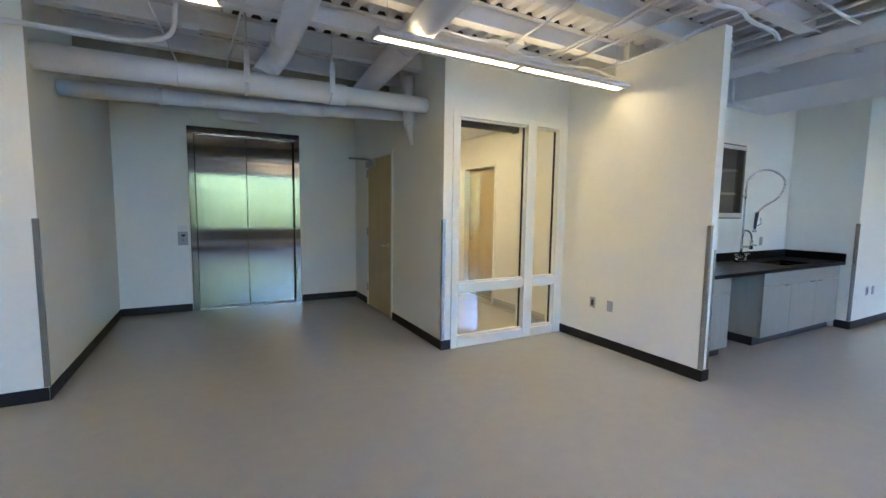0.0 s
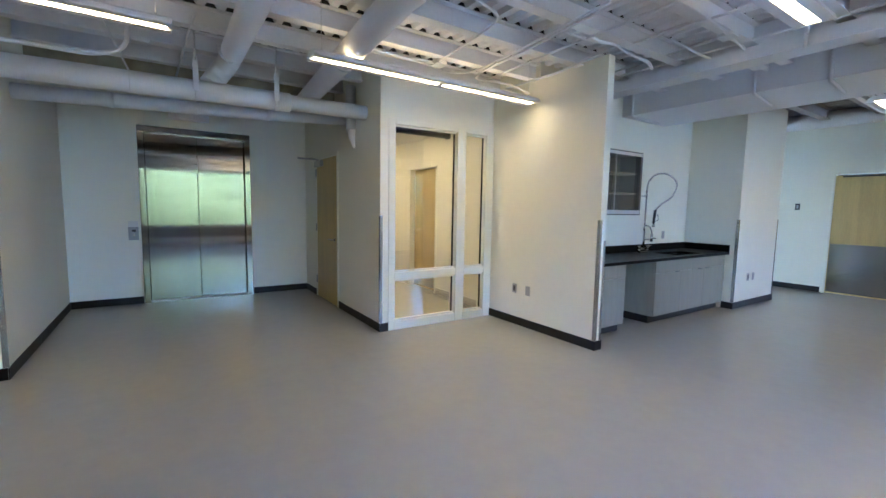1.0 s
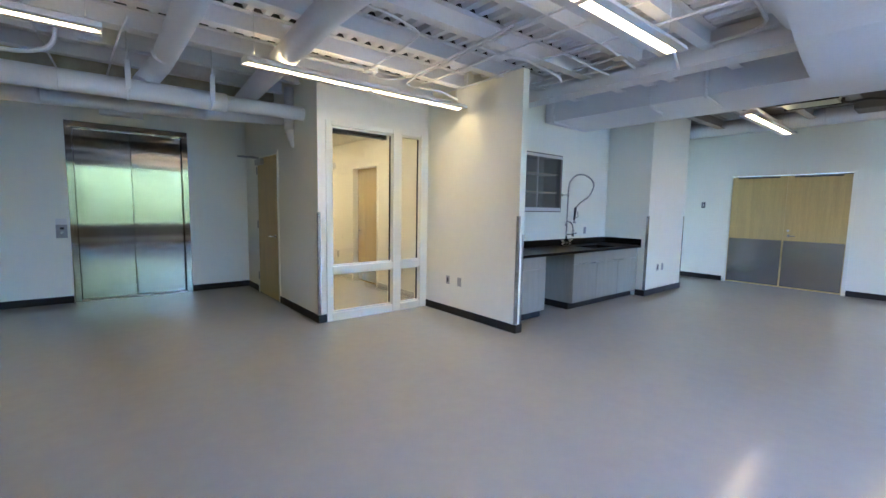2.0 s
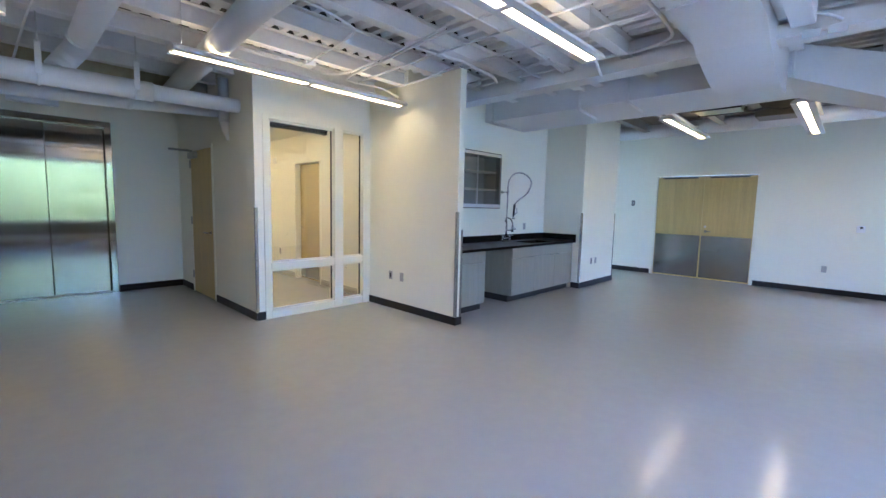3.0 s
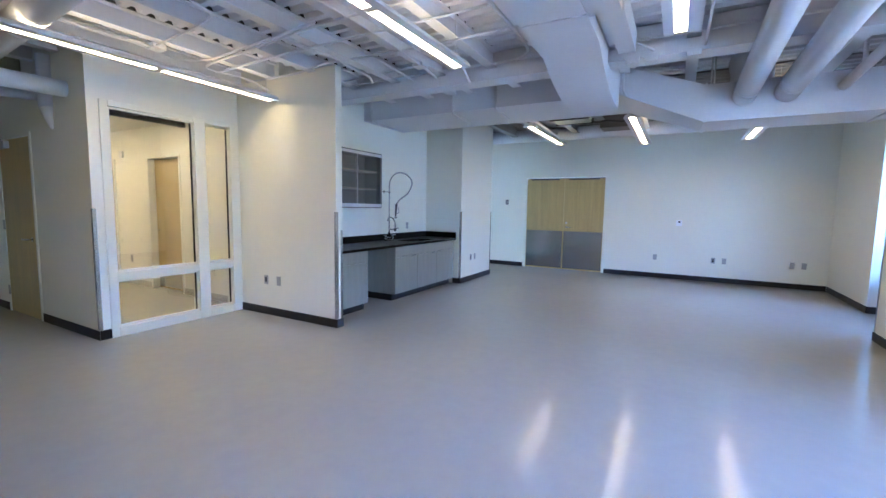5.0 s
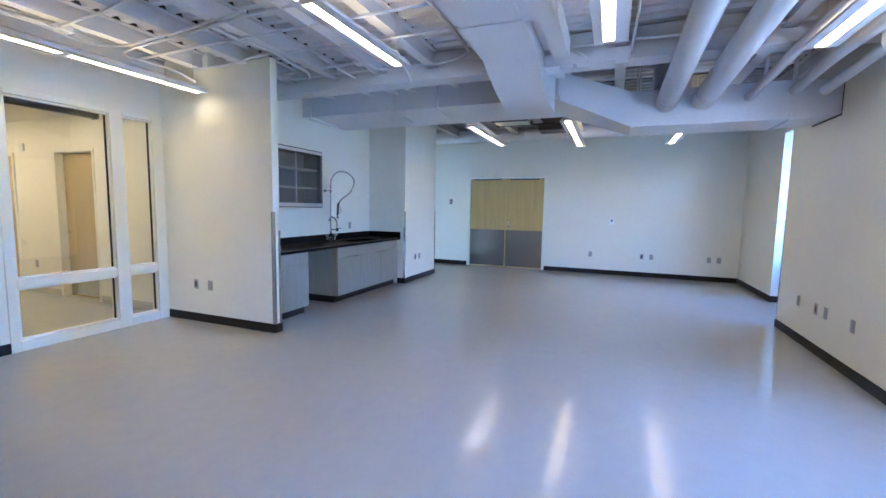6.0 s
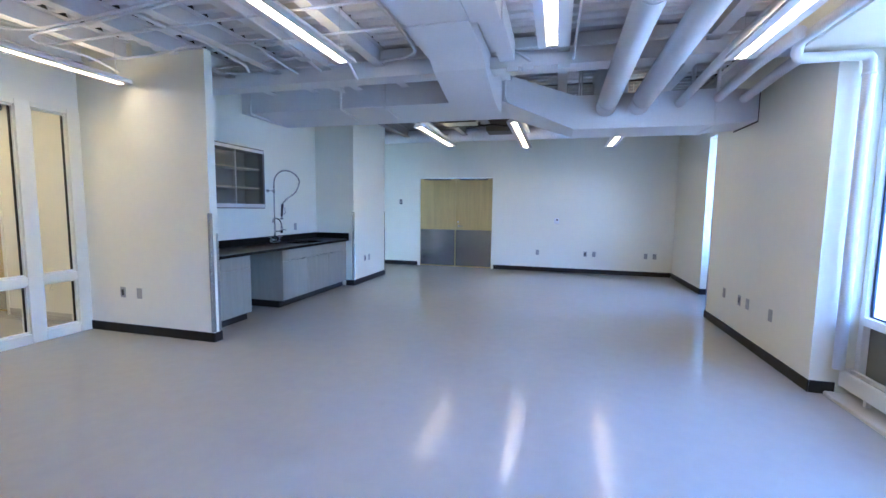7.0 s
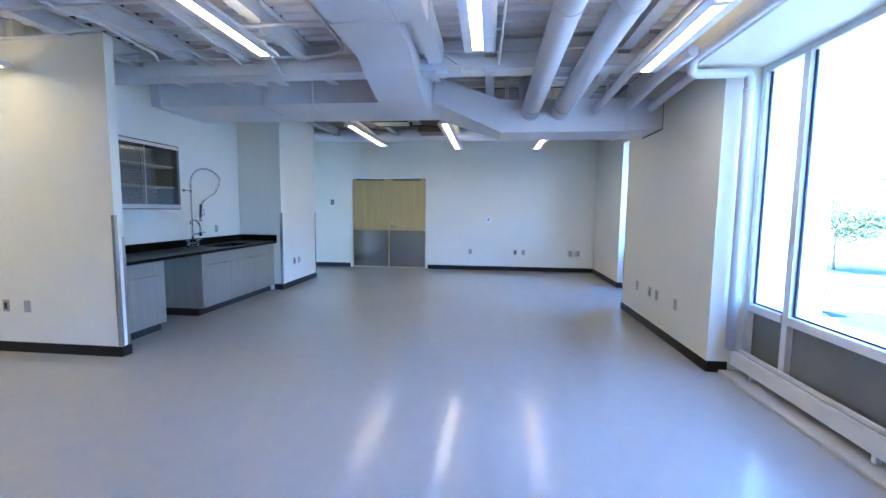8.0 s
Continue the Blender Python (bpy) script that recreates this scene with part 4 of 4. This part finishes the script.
for x, y, z in ((3.36, -1.24, 2.90), (4.16, -2.45, 2.935), (5.74, -3.16, 2.835), (5.0, -3.2, 2.93)):
    junction_box(x, y, z)
for y in (-5.27, -5.42, -5.75):
    junction_box(5.33, y, 2.76, 0.03, 0.055, 0.06)
junction_box(0.85, -0.136, 2.906, 0.07, 0.05, 0.0485)


# ---- outer windows ----
def outer_window(name, x0, x1, y, mullions, z_sill, z_head, label):
    w = thing(name, ((x0 + x1) / 2, y, 0), label, "window", kind="structure")
    edges = [x0] + list(mullions) + [x1]
    d0, d1 = y - 0.09, y
    for i, x in enumerate(edges):
        a, b = (x, x + 0.055) if i == 0 else ((x - 0.055, x) if i == len(edges) - 1 else (x - 0.033, x + 0.033))
        part("mullion", box(a, b, d0, d1, 0.0 if z_sill > 0.3 else z_sill, z_head, 0.003), ALU_W, w)
    for i, (a, b) in enumerate(zip(edges, edges[1:])):
        lo, hi = a + (0.056 if i == 0 else 0.034), b - (0.056 if i == len(edges) - 2 else 0.034)
        part("sill", box(lo, hi, d0, d1 + 0.012, z_sill - 0.065, z_sill, 0.003), ALU_W, w)
        part("head", box(lo, hi, d0, d1, z_head - 0.05, z_head - 0.001, 0.003), ALU_W, w)
        g = part("pane", box(lo, hi, y - 0.055, y - 0.047, z_sill + 0.001, z_head - 0.051), GLASS, w)
        g.visible_shadow = False
        for s in (lo + 0.010, hi - 0.010):
            part("gasket", box(s - 0.010, s + 0.010, y - 0.046, y - 0.032, z_sill + 0.001, z_head - 0.051), GASK, w, "dark rubber gasket")
        part("gasket", box(lo + 0.021, hi - 0.021, y - 0.046, y - 0.032, z_sill + 0.001, z_sill + 0.012), GASK, w, "dark rubber gasket")
        if z_sill > 0.3:
            part("spandrel", box(lo, hi, y - 0.06, y - 0.045, 0.02, z_sill - 0.066), SPAND, w, "dark grey spandrel panel")
    return w


ALU_W = mat("window_aluminium", (0.74, 0.75, 0.76), 0.35, vary=0.03)
GASK = mat("gasket_rubber", (0.03, 0.05, 0.10), 0.5, vary=0.1)
outer_window("window_2", 0.35, PIER_W - 0.003, WIN_Y, (1.30, 2.39, 3.46, 4.54), 0.655, 2.662, "tall aluminium window with wide panes over dark panels")
outer_window("window_3", PIER_E + 0.003, 9.327, -8.52, (), 0.74, 2.697, "narrow tall aluminium window beyond the pier")


def heater():
    h = thing("baseboard_heater", (2.0, -8.0, 0.03), "long white baseboard heater with a slotted top", "heater")
    x0, x1 = 0.4, PIER_W - 0.015
    part("front_panel", box(x0, x1, -7.962, -7.952, 0.085, 0.195, 0.002), HEAT, h)
    part("top_front", box(x0, x1, -7.990, -7.9535, 0.1955, 0.205, 0.002), HEAT, h)
    part("top_back", box(x0, x1, -8.040, -8.012, 0.1955, 0.225, 0.002), HEAT, h)
    part("back_panel", box(x0, x1, -8.042, -8.034, 0.045, 0.195, 0.001), HEAT, h)
    part("end_cap", box(x1, x1 + 0.012, -8.042, -7.95, 0.075, 0.228, 0.003), HEAT, h)
    part("fin_core", box(x0, x1 - 0.1, -8.028, -7.995, 0.11, 0.185), DARK, h, "dark finned core")
    bm = bmesh.new()
    x = x0
    while x < x1 - 0.15:
        box(x, x + 0.004, -8.011, -7.9905, 0.190, 0.2, bm=bm)
        x += 0.02
    tagged(part("grille_slats", bm, PLATE, h), kind="stuff")
    for x in (4.75, 3.6, 2.4, 1.2):
        part("bracket", box(x, x + 0.03, -8.0, -7.965, 0.032, 0.085, 0.002), HEAT, h)
    t = part("heater_ledge", extrude([(-7.850, 0.0), (-7.850, 0.022), (-7.857, 0.030), (-8.043, 0.030), (-8.043, 0.0)], "x", x0, PIER_W - 0.02), BEIGE)
    tagged(t, "low beige ledge on the floor below the heater", "ledge", kind="structure")


heater()


# ---- outside ----
G = -4.2
setting("ground", box(-140, 160, -260, 40, G - 1, G), ASPH, "pale sunlit paving far below the windows", "ground")


def tree(x, y, h, spread, seed):
    rnd = random.Random(seed)
    t = thing("tree", (x, y, G), "leafy green street tree on the paving outside", "tree", "trees outside")
    bm = tube([(x, y, G), (x + 0.05, y, G + h * 0.3), (x - 0.05, y + 0.1, G + h * 0.55)], 0.02 * h, sides=8, r_end=0.008 * h)
    tips = []
    for i in range(9):
        a, e = rnd.uniform(0, 6.28), rnd.uniform(0.45, 1.0)
        s = Vector((x, y, G + h * rnd.uniform(0.24, 0.48)))
        tip = s + Vector((math.cos(a) * spread * 0.7, math.sin(a) * spread * 0.7, h * 0.42 * e))
        tube([s, s.lerp(tip, 0.5) + Vector((0, 0, 0.02 * h)), tip], 0.0075 * h, bm, 6, r_end=0.002 * h)
        tips += [tip, s.lerp(tip, 0.6)]
    part("trunk", bm, BARK, t)
    tips.append(Vector((x, y, G + h * 0.9)))
    verts, faces = [], []
    for i in range(7000):
        c = rnd.choice(tips)
        p = c + Vector((rnd.gauss(0, 1), rnd.gauss(0, 1), rnd.gauss(0, 0.9))) * spread * 0.25
        n = Vector((rnd.gauss(0, 1), rnd.gauss(0, 1), rnd.gauss(0, 1))).normalized()
        u = n.orthogonal().normalized() * rnd.uniform(0.09, 0.17) * min(1, h / 6)
        w = n.cross(u).normalized() * rnd.uniform(0.07, 0.12) * min(1, h / 6)
        k = len(verts)
        verts += [p - u, p - w + n * 0.02, p + u, p + w + n * 0.02]
        faces.append((k, k + 1, k + 2, k + 3))
    me = bpy.data.meshes.new("crown")
    me.from_pydata([tuple(v - base_of(t)) for v in verts], [], faces)
    me.materials.append(LEAF)
    ob = new("crown", me)
    ob.parent = t
    tagged(ob, kind="stuff")


for i, (x, y, h, s) in enumerate(((47.3, -40.2, 8.3, 3.6), (46, -48, 8.2, 2.8), (26.8, -24.0, 2.2, 0.7), (11, -30, 8.6, 4.0), (5.5, -28, 8.4, 4.0), (0, -28, 8.4, 4.0), (-6, -30, 8.4, 4.0), (2.5, -35, 9, 4.2), (8.5, -36, 9, 4.2), (-4, -37, 9, 4.2), (15.0, -22, 9.5, 2.7), (17.5, -29, 10, 3.2))):
    tree(x, y, h, s, 10 + i)


def screening_woods():
    """A belt of distant trees, too many to count, added out of direct view to block low sky and green the reflections:
    one sheet of small leaf clumps with a ragged top.
    """
    rnd = random.Random(77)
    verts, faces = [], []
    for i in range(42000):
        x = rnd.uniform(-34, 36)
        top = 12.0 - 5.5 * min(1, max(0, (x - 10) / 8)) + 1.6 * math.sin(x * 0.55) + 1.0 * math.sin(x * 1.7 + 1)
        p = Vector((x, -47 + rnd.gauss(0, 1.3), G + (top - G) * rnd.random() ** 0.8))
        n = Vector((rnd.gauss(0, 1), rnd.gauss(0, 1), rnd.gauss(0, 1))).normalized()
        u = n.orthogonal().normalized() * rnd.uniform(0.2, 0.42)
        w = n.cross(u).normalized() * rnd.uniform(0.18, 0.34)
        k = len(verts)
        verts += [p - u, p - w, p + u, p + w]
        faces.append((k, k + 1, k + 2, k + 3))
    me = bpy.data.meshes.new("screening_trees")
    me.from_pydata([tuple(v) for v in verts], [], faces)
    me.materials.append(LEAF)
    tagged(new("screening_trees", me), "added belt of distant green trees that blocks low sky", "trees", kind="stuff")


screening_woods()


def shade_patch(cx, cy, rx, ry, turn, seed):
    """An irregular dark patch lying on the paving, its colour standing in for shade."""
    rnd = random.Random(seed)
    bm = bmesh.new()
    ring = []
    for i in range(48):
        a = i * math.tau / 48
        k = 1 + 0.10 * math.sin(3 * a + seed) + 0.07 * math.sin(7 * a) + rnd.uniform(-0.05, 0.05)
        u, v = math.cos(a) * rx * k, math.sin(a) * ry * k
        ring.append((cx + u * math.cos(turn) - v * math.sin(turn), cy + u * math.sin(turn) + v * math.cos(turn)))
    setting("shade_patch", extrude(ring, "z", G + 0.004, G + 0.05, bm), GROUND_SHADE, "dark patch coloured as shade on the paving", "grass")


# first three paint tree shade on the paving; the last darkens a pane reflection
shade_patch(49.5, -43.0, 5.5, 8.5, radians(20), 1)
shade_patch(24.0, -26.8, 3.4, 3.0, radians(20), 2)
shade_patch(37.0, -36.5, 1.0, 3.0, radians(-20), 3)
shade_patch(13.5, -17.5, 3.2, 6.0, radians(30), 4)


# services in the far bay
for y, z in ((-3.30, 2.93), (-3.42, 2.93), (-3.50, 2.93)):
    conduit([(7.34, y, z), (9.6, y + 0.05, z), (9.9, y + 0.05, 2.99)], 0.022, 0.06, "white painted pipe run under the grey deck")
conduit([(7.6, -4.25, 2.92), (7.6, -4.45, 2.84), (7.62, -4.62, 2.90), (7.64, -4.82, 2.85), (7.64, -5.0, 2.94)], 0.012, 0.07, "loose white cable sagging below the deck")
c = part("cable", tube([(8.45, -4.30, 2.955), (8.47, -4.42, 2.87), (8.50, -4.60, 2.90), (8.52, -4.85, 2.86), (8.52, -5.00, 2.955)], 0.016, sides=8, fillet=0.06), DARK)
tagged(c, "loose black cable sagging below the deck", "cable")
h = thing("ceiling_hatch", (8.3, -4.1, 2.9), "pale green access box in a dark frame under the deck", "access hatch")
part("panel", box(8.12, 8.50, -4.36, -3.80, 2.885, 2.9545, 0.004), HATCH, h)
for a in ((8.09, 8.119), (8.501, 8.53)):
    part("frame", box(a[0], a[1], -4.39, -3.77, 2.875, 2.9545, 0.002), DARK, h, "dark frame bar")
d = thing("fan_box", (8.9, -4.75, 2.85), "dark metal ventilation box hung from the grey deck", "ventilation box")
part("body", box(8.75, 9.15, -5.0, -4.45, 2.83, 3.05, 0.01), BRONZE, d)
for x in (8.80, 9.10):
    part("rod", tube([(x, -4.72, 3.05), (x, -4.72, DECK + 0.003)], 0.006, sides=8), ALU, d)
